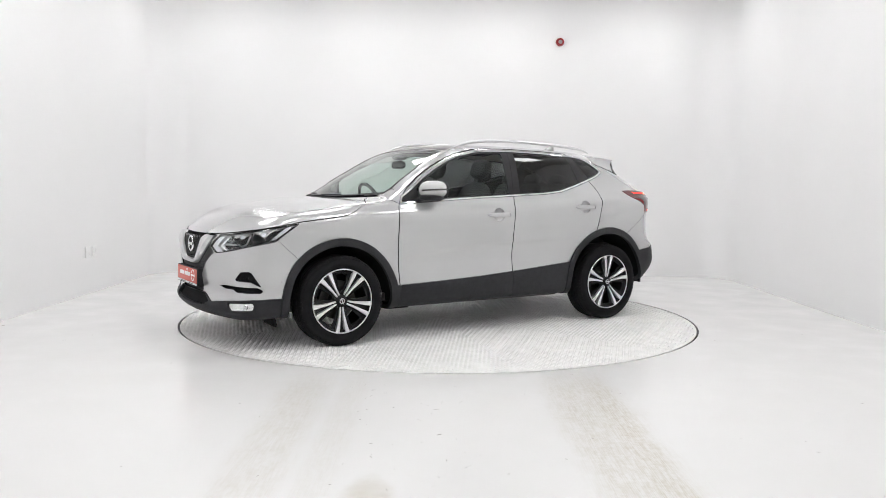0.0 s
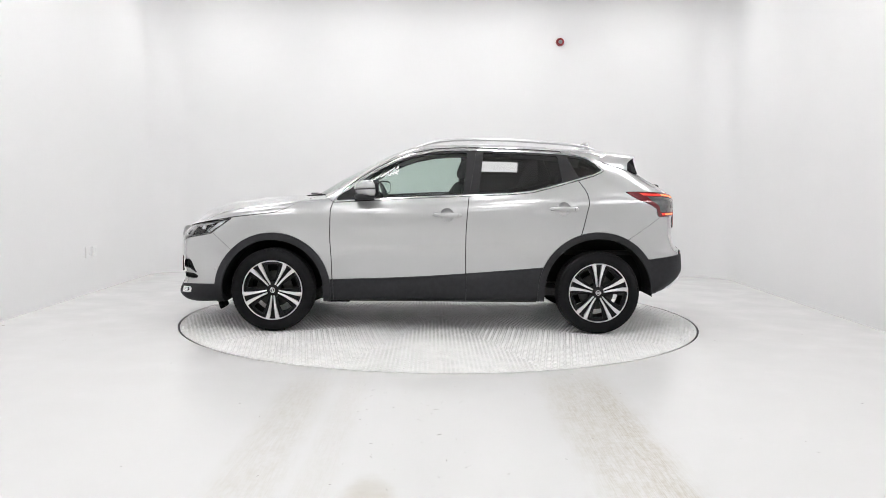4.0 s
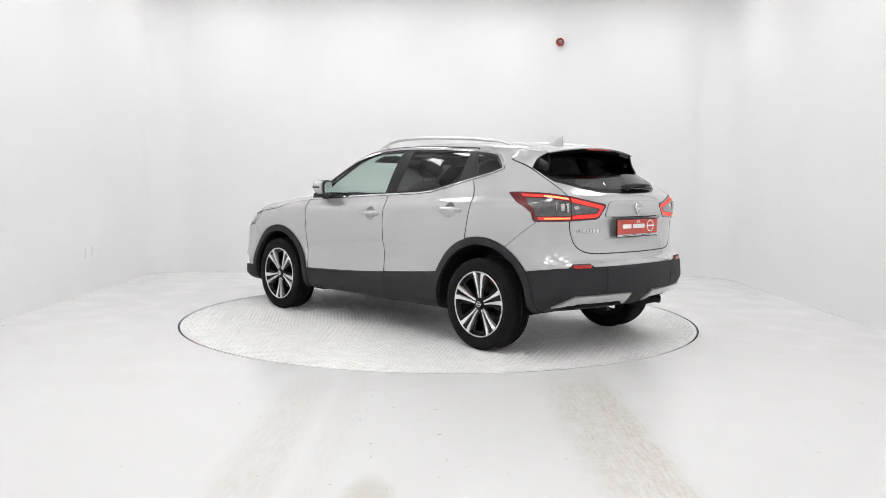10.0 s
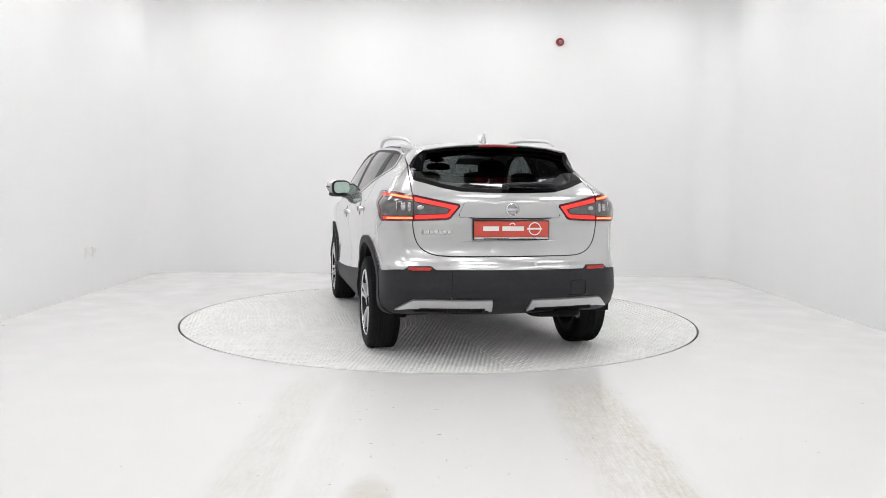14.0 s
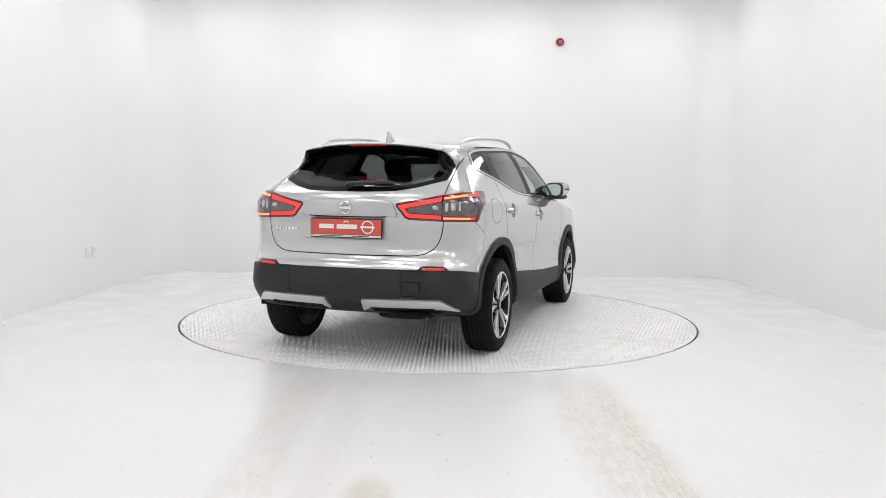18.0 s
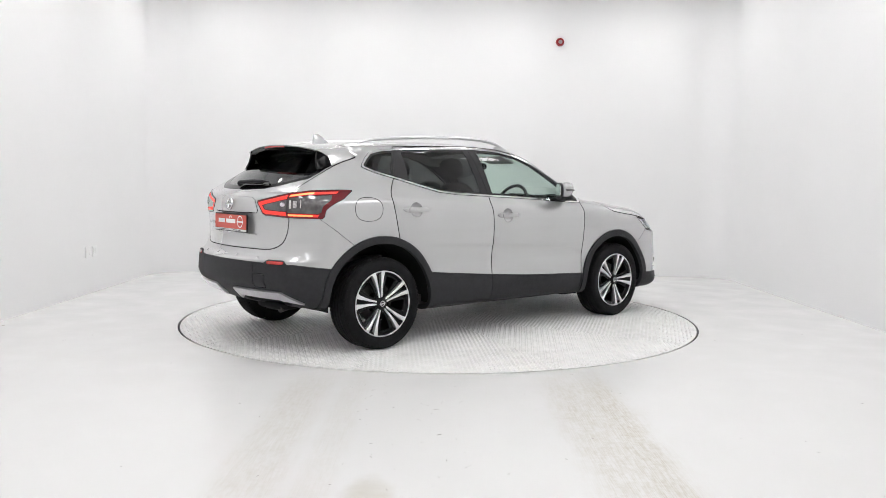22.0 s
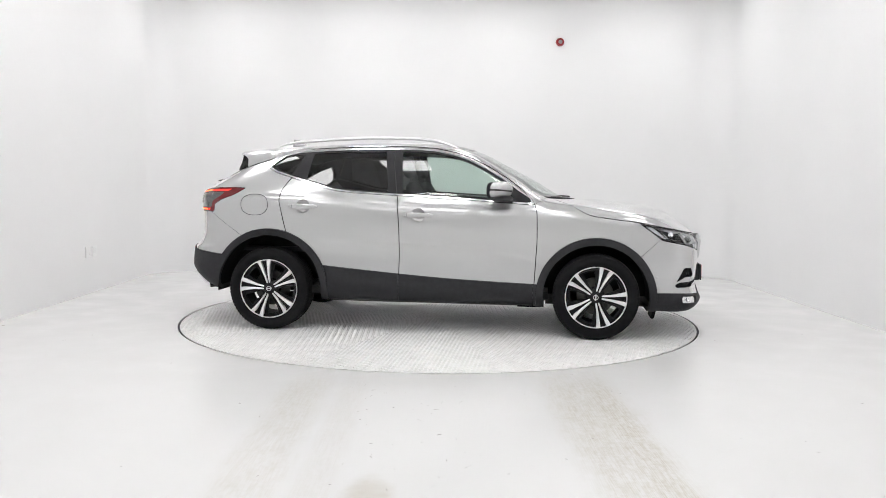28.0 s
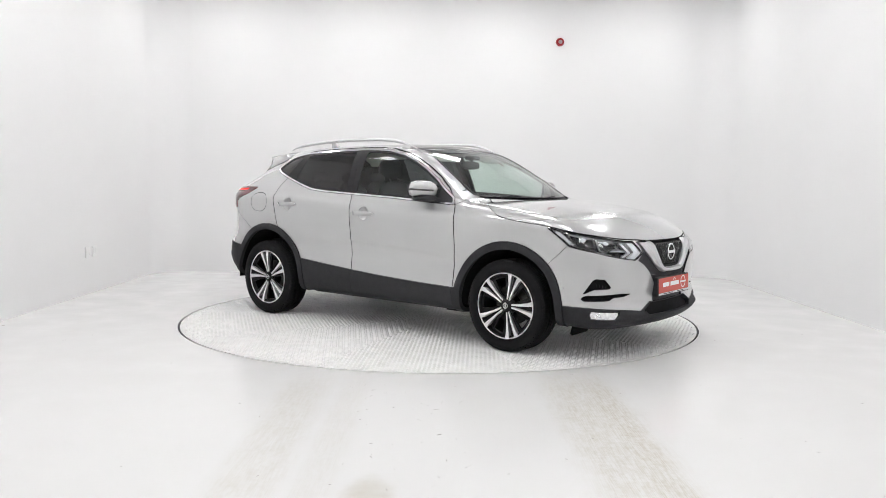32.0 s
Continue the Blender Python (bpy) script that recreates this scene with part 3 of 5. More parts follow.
def panel(name, tris, mat, parent, side="C", proud=0.0, rim=0.012, label=""):
    """Makes a mesh of a cut region: 'L' as it is, 'R' mirrored, 'C' both halves in one. The rim gives it its thickness."""
    used, local = np.unique(tris, return_inverse=True)
    t = local.reshape(-1, 3)
    dish = callable(proud)
    if dish:
        p, n = SKIN.p[used] + SKIN.n[used] * proud(SKIN.p[used])[:, None], np.zeros((len(used), 3))
        proud, rim = 0.0, 0.0
    else:
        p, n = SKIN.p[used] + SKIN.n[used] * proud, SKIN.n[used]
    e = np.sort(np.concatenate([t[:, [0, 1]], t[:, [1, 2]], t[:, [2, 0]]]), 1)
    d = np.concatenate([t[:, [0, 1]], t[:, [1, 2]], t[:, [2, 0]]])
    key = e[:, 0].astype(np.int64) * len(used) + e[:, 1]
    _, first, cnt = np.unique(key, return_index=True, return_counts=True)
    edge = d[first[cnt == 1]]
    if side == "C":
        edge = edge[(p[edge[:, 0], 1] > 1e-4) | (p[edge[:, 1], 1] > 1e-4)]
    verts, normals, faces = [p], [n], [t]
    if rim and len(edge):
        k = len(p)
        a, b = edge[:, 0], edge[:, 1]
        m = len(edge)
        ring = np.concatenate([p[a], p[b], p[b] - n[b] * (rim + proud), p[a] - n[a] * (rim + proud)])
        verts.append(ring), normals.append(np.zeros((4 * m, 3)))
        i = k + np.arange(m)
        faces.append(np.stack([i, i + 3 * m, i + 2 * m], 1)), faces.append(np.stack([i, i + 2 * m, i + m], 1))
    v, nn, f = np.concatenate(verts), np.concatenate(normals), np.concatenate(faces)
    flip = np.array((1, -1, 1))
    if side == "R":
        v, nn, f = v * flip, nn * flip, f[:, [0, 2, 1]]
    elif side == "C":
        f = np.concatenate([f, f[:, [0, 2, 1]] + len(v)])
        v, nn = np.concatenate([v, v * flip]), np.concatenate([nn, nn * flip])
    me = bpy.data.meshes.new(name)
    me.vertices.add(len(v)), me.loops.add(3 * len(f)), me.polygons.add(len(f))
    me.vertices.foreach_set("co", v.ravel())
    me.loops.foreach_set("vertex_index", f.ravel().astype(np.int32))
    me.polygons.foreach_set("loop_start", np.arange(0, 3 * len(f), 3, dtype=np.int32))
    me.polygons.foreach_set("use_smooth", np.ones(len(f), bool))
    me.update(calc_edges=True)
    if not dish:
        me.normals_split_custom_set_from_vertices(nn.tolist())
    me.materials.append(mat)
    if mat == PAINT and rim:
        # silver edges take a near-black colour, as shade painted into the joints
        me.materials.append(SHELL)
        half = len(me.polygons) // (2 if side == "C" else 1)
        mark = (np.arange(len(me.polygons)) % half) >= len(t)
        me.polygons.foreach_set("material_index", mark.astype(np.int32))
    ob = new(name, me)
    ob.parent = parent
    if label:
        tagged(ob, label)
    return ob


def pair(name, tris, mat, parent, **kw):
    return [panel(name, tris, mat, parent, s, **kw) for s in "LR"]
# ---------------------------------------------------------------- the car's panels
CAR = tagged(new("car"), "silver grey crossover car with black wheel-arch cladding on the turntable", "car")
SKIN = Skin()
REST = SKIN.t
WHEELS = {"front": (1.323, 0.335, 0.412, 0.470), "rear": (-1.323, 0.338, 0.440, 0.494)}


def both(*fields):
    return lambda p: np.maximum.reduce([f(p) for f in fields])


def either(*fields):
    return lambda p: np.minimum.reduce([f(p) for f in fields])


def minus(f):
    return lambda p: -f(p)


def shift(f, d):
    return lambda p: f(p) + d


def flank(p):
    return 0.42 - p[:, 1]


def below(curve):
    return lambda p: p[:, 2] - curve(p[:, 0])


def circle(cx, cz, r):
    return lambda p: np.hypot(p[:, 0] - cx, p[:, 2] - cz) - r


def ahead(x0):
    return lambda p: x0 - p[:, 0]


def behind(x0):
    return lambda p: p[:, 0] - x0


def take(field, gap=0.0):
    """Cuts a region out of what is left of the skin; a gap stays open all round it."""
    global REST
    ins, outs = SKIN.cut(REST, shift(field, gap / 2))
    if gap:
        _, outs = SKIN.cut(outs, shift(field, -gap / 2))
    REST = outs
    return ins


DLO = polygon([(0.835, 1.052), (0.80, 1.112), (0.712, 1.168), (0.60, 1.250), (0.449, 1.340), (0.315, 1.405), (0.20, 1.445), (0.013, 1.484), (-0.15, 1.495),
               (-0.332, 1.498), (-0.70, 1.488), (-1.043, 1.472), (-1.17, 1.458), (-1.255, 1.438), (-1.316, 1.396), (-1.370, 1.345), (-1.380, 1.329),
               (-1.36, 1.316), (-1.295, 1.287), (-1.154, 1.247), (-0.92, 1.182), (-0.775, 1.146), (-0.60, 1.128), (-0.256, 1.112), (0.20, 1.090), (0.624, 1.064)], "xz")
HOODLINE = spline((0.90, 1.16), (0.957, 1.108), (1.116, 1.053), (1.20, 1.008), (1.273, 0.977), (1.45, 0.950), (1.632, 0.928), (1.737, 0.909), (1.855, 0.887), (1.935, 0.871),
                  (2.0, 0.857), (2.06, 0.842), (2.1, 0.834), (2.15, 0.824), (2.3, 0.815))
HEAD = polygon([(0.785, 0.922), (0.90, 0.901), (1.08, 0.880), (1.24, 0.862), (1.38, 0.846), (1.54, 0.830), (1.65, 0.825), (1.75, 0.742), (1.665, 0.697), (1.52, 0.710),
                (1.345, 0.734), (1.21, 0.756), (1.05, 0.779), (0.98, 0.792), (0.90, 0.848)], "wz")
TAIL = polygon([(0.735, 1.160), (0.853, 1.163), (1.10, 1.157), (1.335, 1.135), (1.715, 1.077), (1.632, 0.988), (1.60, 0.976), (1.335, 0.966), (0.955, 0.962),
                (0.935, 1.025), (0.87, 1.064), (0.80, 1.096)], "uz")
SILLTOP = spline((-0.95, 0.548), (-0.883, 0.542), (-0.5, 0.508), (-0.242, 0.487), (0.2, 0.457), (0.873, 0.430), (0.95, 0.427))
REARCLAD = lambda p: p[:, 2] - (np.interp(p[:, 0], [-2.2, -1.98, -1.70], [0.650, 0.645, 0.606]) + 0.026 * np.clip((0.10 - np.abs(np.abs(p[:, 1]) - 0.61)) / 0.03, 0, 1) * (p[:, 0] < -1.9))

# wheel openings go right through
for cx, cz, rin, rout in WHEELS.values():
    take(both(circle(cx, cz, rin), flank))
    take(both(polygon([(cx - rin, cz), (cx + rin, cz), (cx + rin * 0.9, 0.1), (cx - rin * 0.9, 0.1)], "xz"), flank))

# black cladding: arches, sills, lower bumpers
for name, (cx, cz, rin, rout) in WHEELS.items():
    ring = either(circle(cx, cz, rout), both(polygon([(cx - rout, cz), (cx + rout, cz), (cx + rout * 0.93, 0.15), (cx - rout * 0.93, 0.15)], "xz")))
    pair("wheel_arch_trim", take(both(ring, flank), 0.002), BLACK, CAR, proud=0.014, rim=0.02)
pair("sill_trim", take(both(below(SILLTOP), flank, ahead(-0.244), behind(0.832)), 0.003), BLACK, CAR, proud=0.007)
pair("sill_trim", take(both(below(SILLTOP), flank, ahead(-0.95), behind(-0.244)), 0.003), BLACK, CAR, proud=0.007)
pair("sill_trim", take(both(below(SILLTOP), flank, ahead(0.832), behind(1.0)), 0.003), BLACK, CAR, proud=0.007)
TRIM_R = [polygon(q, "yz") for q in ([(0.115, 0.362), (0.135, 0.455), (0.655, 0.455), (0.69, 0.43), (0.76, 0.375), (0.66, 0.392), (0.155, 0.385)],)]
SLOT = take(both(polygon([(0.175, 0.352), (0.168, 0.402), (0.60, 0.402), (0.645, 0.372), (0.62, 0.352)], "yz"), behind(-1.6)))
SKID = take(both(TRIM_R[0], behind(-1.6)), 0.003)
REFL = take(both(polygon([(0.545, 0.640), (0.53, 0.664), (0.69, 0.665), (0.68, 0.642)], "yz"), behind(-1.8)), 0.003)
lower = take(both(REARCLAD, behind(-1.6)), 0.003)
keep, REST = REST, lower
TOWEYE = both(polygon([(0.415, 0.475), (0.415, 0.57), (0.53, 0.57), (0.53, 0.475)], "yz"), behind(-1.8))
tow = take(TOWEYE, 0.006)
lower, REST = REST, keep
panel("tow_eye_cover", tow, BLACK, CAR, "R", proud=0.006, label="black tow eye cover")
panel("lower_bumper_panel", SKIN.cut(SKIN.t, shift(TOWEYE, -0.003))[0], BLACK, CAR, "L", proud=0.006, rim=0)
panel("rear_lower_bumper", SKIN.cut(lower, lambda p: p[:, 1] - 0.403)[0], BLACK, CAR, proud=0.006, label="black textured lower rear bumper")
pair("rear_bumper_corner", SKIN.cut(lower, lambda p: 0.407 - p[:, 1])[0], BLACK, CAR, proud=0.006)
pair("skid_slot", SLOT, SHELL, CAR, proud=-0.012, rim=0, label="dark slot under the skid trim")
pair("skid_trim", SKID, SATIN, CAR, proud=0.02, rim=0.03, label="satin silver skid trim")
pair("rear_reflector", REFL, REDREFLECTOR, CAR, proud=0.008, label="red reflector")

# side glass inside a chrome frame
SIDEWIN = both(DLO, lambda p: 0.5 - p[:, 1])
INNER = take(shift(SIDEWIN, 0.013))
pair("window_surround", take(SIDEWIN, 0.003), CHROME, CAR, proud=0.005, label="chrome window surround")
keep = REST
REST = INNER


def line(a, b):
    """Negative on the front side of a leaning line seen from the side."""
    (x0, z0), (x1, z1) = a, b
    return lambda p: (x0 + (x1 - x0) * (p[:, 2] - z0) / (z1 - z0)) - p[:, 0]


F_GLASS = both(shift(DLO, 0.024), line((-0.215, 1.12), (-0.248, 1.469)), behind(0.655))
R_GLASS = both(shift(DLO, 0.024), line((-1.026, 1.218), (-0.997, 1.456)), minus(line((-0.335, 1.123), (-0.384, 1.475))))
Q_GLASS = both(shift(DLO, 0.024), minus(line((-1.180, 1.245), (-1.066, 1.463))))
pair("front_door_window", take(F_GLASS), GLASS, CAR, proud=-0.004, rim=0, label="clear green-tinted side window")
pair("rear_door_window", take(R_GLASS), TINTED, CAR, proud=-0.004, rim=0, label="dark privacy side window")
pair("quarter_window", take(Q_GLASS), TINTED, CAR, proud=-0.004, rim=0, label="dark privacy quarter window")
GAPB = line((-0.262, 1.111), (-0.328, 1.5))
GAPC = line((-1.154, 1.254), (-1.043, 1.468))
pair("window_pillar", take(both(GAPB), 0.003), PILLAR, CAR, proud=-0.002, label="black front door window frame")
pair("window_pillar", take(both(GAPC), 0.003), PILLAR, CAR, proud=-0.002, label="black rear door window frame")
pair("window_pillar", REST, PILLAR, CAR, proud=-0.002)
REST = keep

# windscreen, cowl, glass roof
ws_side = spline((0.2, 0.515), (0.276, 0.538), (0.442, 0.583), (0.655, 0.634), (0.80, 0.662), (0.87, 0.665), (1.2, 0.66))
SCREEN = lambda p: np.maximum.reduce([p[:, 1] - ws_side(p[:, 0]), (0.285 - 0.08 * p[:, 1] ** 2) - p[:, 0], p[:, 0] - (1.10 - 0.50 * p[:, 1] ** 2), 1.0 - p[:, 2]])
COWL = lambda p: np.maximum.reduce([p[:, 1] - 0.64, p[:, 0] - (1.165 - 0.55 * p[:, 1] ** 2), (1.0 - 0.5 * p[:, 1] ** 2) - p[:, 0], 1.0 - p[:, 2]])
screen_all = take(SCREEN, 0.002)
cowl = take(COWL, 0.002)
keep, REST = REST, screen_all
panel("windscreen", take(shift(SCREEN, 0.022)), GLASS, CAR, proud=-0.003, rim=0, label="clear windscreen")
panel("windscreen_seal", REST, GLOSSBLACK, CAR, proud=-0.002, label="black windscreen border")
REST = keep
panel("cowl", cowl, BLACK, CAR, proud=-0.012, rim=0.02)
ROOFPANE = lambda p: np.maximum.reduce([p[:, 1] - 0.535, p[:, 0] - (0.262 - 0.08 * p[:, 1] ** 2), -0.92 - p[:, 0], 1.3 - p[:, 2]])
panel("glass_roof", take(ROOFPANE, 0.004), ROOFGLASS, CAR, proud=0.0, rim=0.006, label="dark panoramic glass roof")

# lamps
HEADF = both(HEAD, ahead(1.4), lambda p: 0.30 - p[:, 1])
HEADLAMP = take(HEADF, 0.005)
TAILF = both(TAIL, behind(-1.3), lambda p: 0.25 - p[:, 1])
TAILLAMP = take(TAILF, 0.004)

# front: grille opening with its black surround, side vents, fog lamps, lower lip
SURROUND = both(polygon([(-0.2, 0.826), (0.30, 0.824), (0.43, 0.822), (0.405, 0.742), (0.455, 0.694), (0.39, 0.662), (0.325, 0.612), (0.255, 0.525), (0.255, 0.395),
                         (-0.2, 0.395)], "yz"), ahead(1.9))
GRILLE = take(SURROUND, 0.003)
MESHAREA, SURROUND_ONLY = SKIN.cut(GRILLE, polygon([(-0.2, 0.835), (0.29, 0.835), (0.275, 0.818), (0.115, 0.640), (-0.2, 0.640)], "yz"))
panel("grille_surround", SURROUND_ONLY, BLACK, CAR, proud=-0.01, rim=0.03)
VENT_UP = polygon([(1.38, 0.512), (1.30, 0.576), (1.19, 0.581), (1.085, 0.472), (1.19, 0.507)], "wz")
VENT_LOW = polygon([(1.63, 0.464), (1.50, 0.471), (1.12, 0.468), (1.07, 0.447), (1.09, 0.428), (1.36, 0.428), (1.40, 0.447), (1.52, 0.447)], "wz")
VENT = both(either(VENT_UP, VENT_LOW), ahead(1.7))
VENTS = take(VENT, 0.002)
LIPTOP = lambda p: p[:, 2] - np.interp(p[:, 1], [0.0, 0.30, 0.43, 0.60, 0.85], [0.392, 0.392, 0.338, 0.358, 0.384])
LIP = take(both(LIPTOP, ahead(1.5)), 0.003)
keep, REST = REST, LIP
FOG = take(both(polygon([(1.150, 0.358), (1.48, 0.346), (1.42, 0.300), (1.165, 0.307)], "wz"), ahead(1.7)), 0.002)
INTAKE = take(both(polygon([(-0.2, 0.386), (0.29, 0.386), (0.40, 0.334), (0.34, 0.305), (-0.2, 0.295)], "yz"), ahead(2.0)))
panel("front_lower_bumper", REST, BLACK, CAR, proud=0.006, rim=0.03, label="black textured lower front bumper")
panel("lower_intake", INTAKE, SHELL, CAR, proud=-0.05, rim=0.0, label="dark lower air intake")
REST = keep

# painted panels
HOOD = both(lambda p: (HOODLINE(p[:, 0]) - p[:, 2]) * np.interp(p[:, 0], [1.08, 1.28], [4.0, 1.0]), ahead(0.8), lambda p: p[:, 0] - 3.0)
panel("bonnet", take(HOOD, 0.006), PAINT, CAR, label="silver bonnet")
BUMPSEAM = both(lambda p: (1.66 + (1.80 - 1.66) * (p[:, 2] - 0.66) / 0.13) - p[:, 0], lambda p: p[:, 2] - 0.86)
panel("front_bumper", take(both(BUMPSEAM, ahead(1.5)), 0.003), PAINT, CAR, label="silver front bumper")
DOORF = spline((0.25, 0.81), (0.313, 0.823), (0.43, 0.840), (0.654, 0.852), (0.764, 0.858), (0.982, 0.854), (1.047, 0.838), (1.09, 0.808), (1.6, 0.25))
GAPB_X = spline((0.25, -0.244), (0.77, -0.238), (0.95, -0.246), (1.111, -0.262), (1.5, -0.328), (1.6, -0.345))
GAPC_X = spline((0.3, -1.09), (0.78, -1.165), (0.824, -1.178), (0.976, -1.213), (1.075, -1.232), (1.131, -1.225), (1.254, -1.154), (1.468, -1.043), (1.6, -0.98))
UNDER = either(shift(DLO, -0.016), lambda p: p[:, 2] - np.interp(p[:, 0], [-1.4, -1.15, -0.8, 0.9], [1.30, 1.25, 1.14, 1.06]))
HANDLES = {"front": (-0.0855, 0.962), "rear": (-1.0275, 1.018)}
for hx, hz in HANDLES.values():
    cup = both(circle(hx, hz, 0.055), flank)
    pair("handle_cup", take(cup), PAINT, CAR, proud=lambda p, hx=hx, hz=hz: -0.026 * np.sqrt(np.clip(1 - (np.hypot(p[:, 0] - hx, p[:, 2] - hz) / 0.055) ** 2, 0, 1)), label="round recess behind the handle")
pair("front_door", take(both(UNDER, flank, lambda p: p[:, 0] - DOORF(p[:, 2]), lambda p: GAPB_X(p[:, 2]) - p[:, 0]), 0.007), PAINT, CAR, label="silver front door")
pair("rear_door", take(both(UNDER, flank, lambda p: p[:, 0] - GAPB_X(p[:, 2]), lambda p: GAPC_X(p[:, 2]) - p[:, 0]), 0.007), PAINT, CAR, label="silver rear door")
FLAP = polygon([(-1.555, 0.94), (-1.56, 1.11), (-1.325, 1.11), (-1.33, 0.94)], "xz", 1)
GATE = both(polygon([(-0.2, 0.733), (0.43, 0.735), (0.49, 0.739), (0.535, 0.750), (0.572, 0.768), (0.600, 0.792), (0.620, 0.822), (0.634, 0.860), (0.643, 0.905), (0.648, 0.95), (0.645, 1.17), (0.636, 1.235), (0.625, 1.30), (0.60, 1.40),
                     (0.56, 1.60), (-0.2, 1.60)], "yz"), behind(-1.385))
gate = take(GATE, 0.007)
keep, REST = REST, gate
RGLASS = polygon([(-0.2, 1.155), (0.14, 1.156), (0.328, 1.163), (0.447, 1.186), (0.565, 1.222), (0.612, 1.236), (0.616, 1.28), (0.608, 1.33), (0.596, 1.38), (0.577, 1.45), (0.555, 1.54), (-0.2, 1.54)], "yz")
rglass = take(RGLASS, 0.0)
NICHE = take(both(polygon([(-0.2, 0.735), (-0.2, 0.99), (0.29, 0.99), (0.29, 0.83), (0.24, 0.80), (-0.2, 0.80)], "yz")), 0.0)
REST = np.concatenate([REST, NICHE])
GARNISH = take(polygon([(-0.2, 1.106), (0.20, 1.105), (0.285, 1.100), (0.318, 1.085), (0.36, 0.992), (-0.2, 0.992)], "yz"), 0.002)
panel("tailgate", REST, PAINT, CAR, label="silver tailgate")
panel("tailgate_garnish", GARNISH, PAINT, CAR, proud=0.003, rim=0.008, label="raised silver tailgate panel")
REST = rglass
panel("rear_window", take(shift(RGLASS, 0.03)), REARGLASS, CAR, proud=-0.002, rim=0, label="dark tinted rear window")
panel("rear_window_border", REST, DEEPBLACK, CAR, proud=-0.001, rim=0.004, label="gloss black rear window border")
REST = keep
SEAMR = both(lambda p: p[:, 2] - np.interp(p[:, 0], [-2.3, -1.83, -1.60, -1.48], [0.99, 0.965, 0.80, 0.714]), behind(-1.47))
panel("rear_bumper", take(SEAMR, 0.003), PAINT, CAR, label="silver rear bumper")
panel("fuel_flap", take(both(FLAP, flank), 0.004), PAINT, CAR, "R", label="silver fuel filler flap")
LEFTFLAP = SKIN.cut(SKIN.t, shift(both(FLAP, flank), -0.002))[0]
FENDER = take(both(ahead(0.70), lambda p: p[:, 2] - np.interp(p[:, 0], [0.7, 0.84, 0.98], [1.0, 1.06, 1.14])), 0.003)
pair("front_wing", FENDER, PAINT, CAR, label="silver front wing")
panel("body_frame", REST, PAINT, CAR, label="silver roof rails and rear quarters")
panel("rear_quarter_patch", LEFTFLAP, PAINT, CAR, "L", proud=0.0, rim=0)

# dark inner skin behind the joints, open at the windows, the screen and the wheels
INNERSKIN = SKIN.t
for f in [both(circle(cx, cz, rin), flank) for cx, cz, rin, _ in WHEELS.values()] + [both(circle(hx, hz, 0.058), flank) for hx, hz in HANDLES.values()] + [SIDEWIN, SCREEN, ROOFPANE, both(RGLASS, behind(-1.385)), both(lambda p: p[:, 2] - 0.33, flank)]:
    INNERSKIN = SKIN.cut(INNERSKIN, f)[1]
panel("inner_shell", INNERSKIN, SHELL, CAR, proud=-0.022, rim=0, label="dark inner body shell")


# ---------------------------------------------------------------- lamps
def on_body(x, y, z, out=0.0):
    """The point of the body nearest to a rough one, and the way out of it."""
    p = np.array([[x, y, z]], float)
    for _ in range(12):
        p = p - body_normal(p) * body(p)[:, None]
    n = body_normal(p)
    return Vector((p + n * out)[0]), Vector(n[0])


def facing(p, n, up=(0, 0, 1)):
    """A pose at p whose z axis is n and whose y axis leans to up."""
    z = Vector(n).normalized()
    x = Vector(up).cross(z).normalized()
    y = z.cross(x)
    m = Matrix((x, y, z)).transposed().to_4x4()
    m.translation = p
    return m


def mirrored(m, s):
    return m if s > 0 else Matrix.Diagonal((1, -1, 1, 1)) @ m


def split(tris, field):
    return SKIN.cut(tris, field)


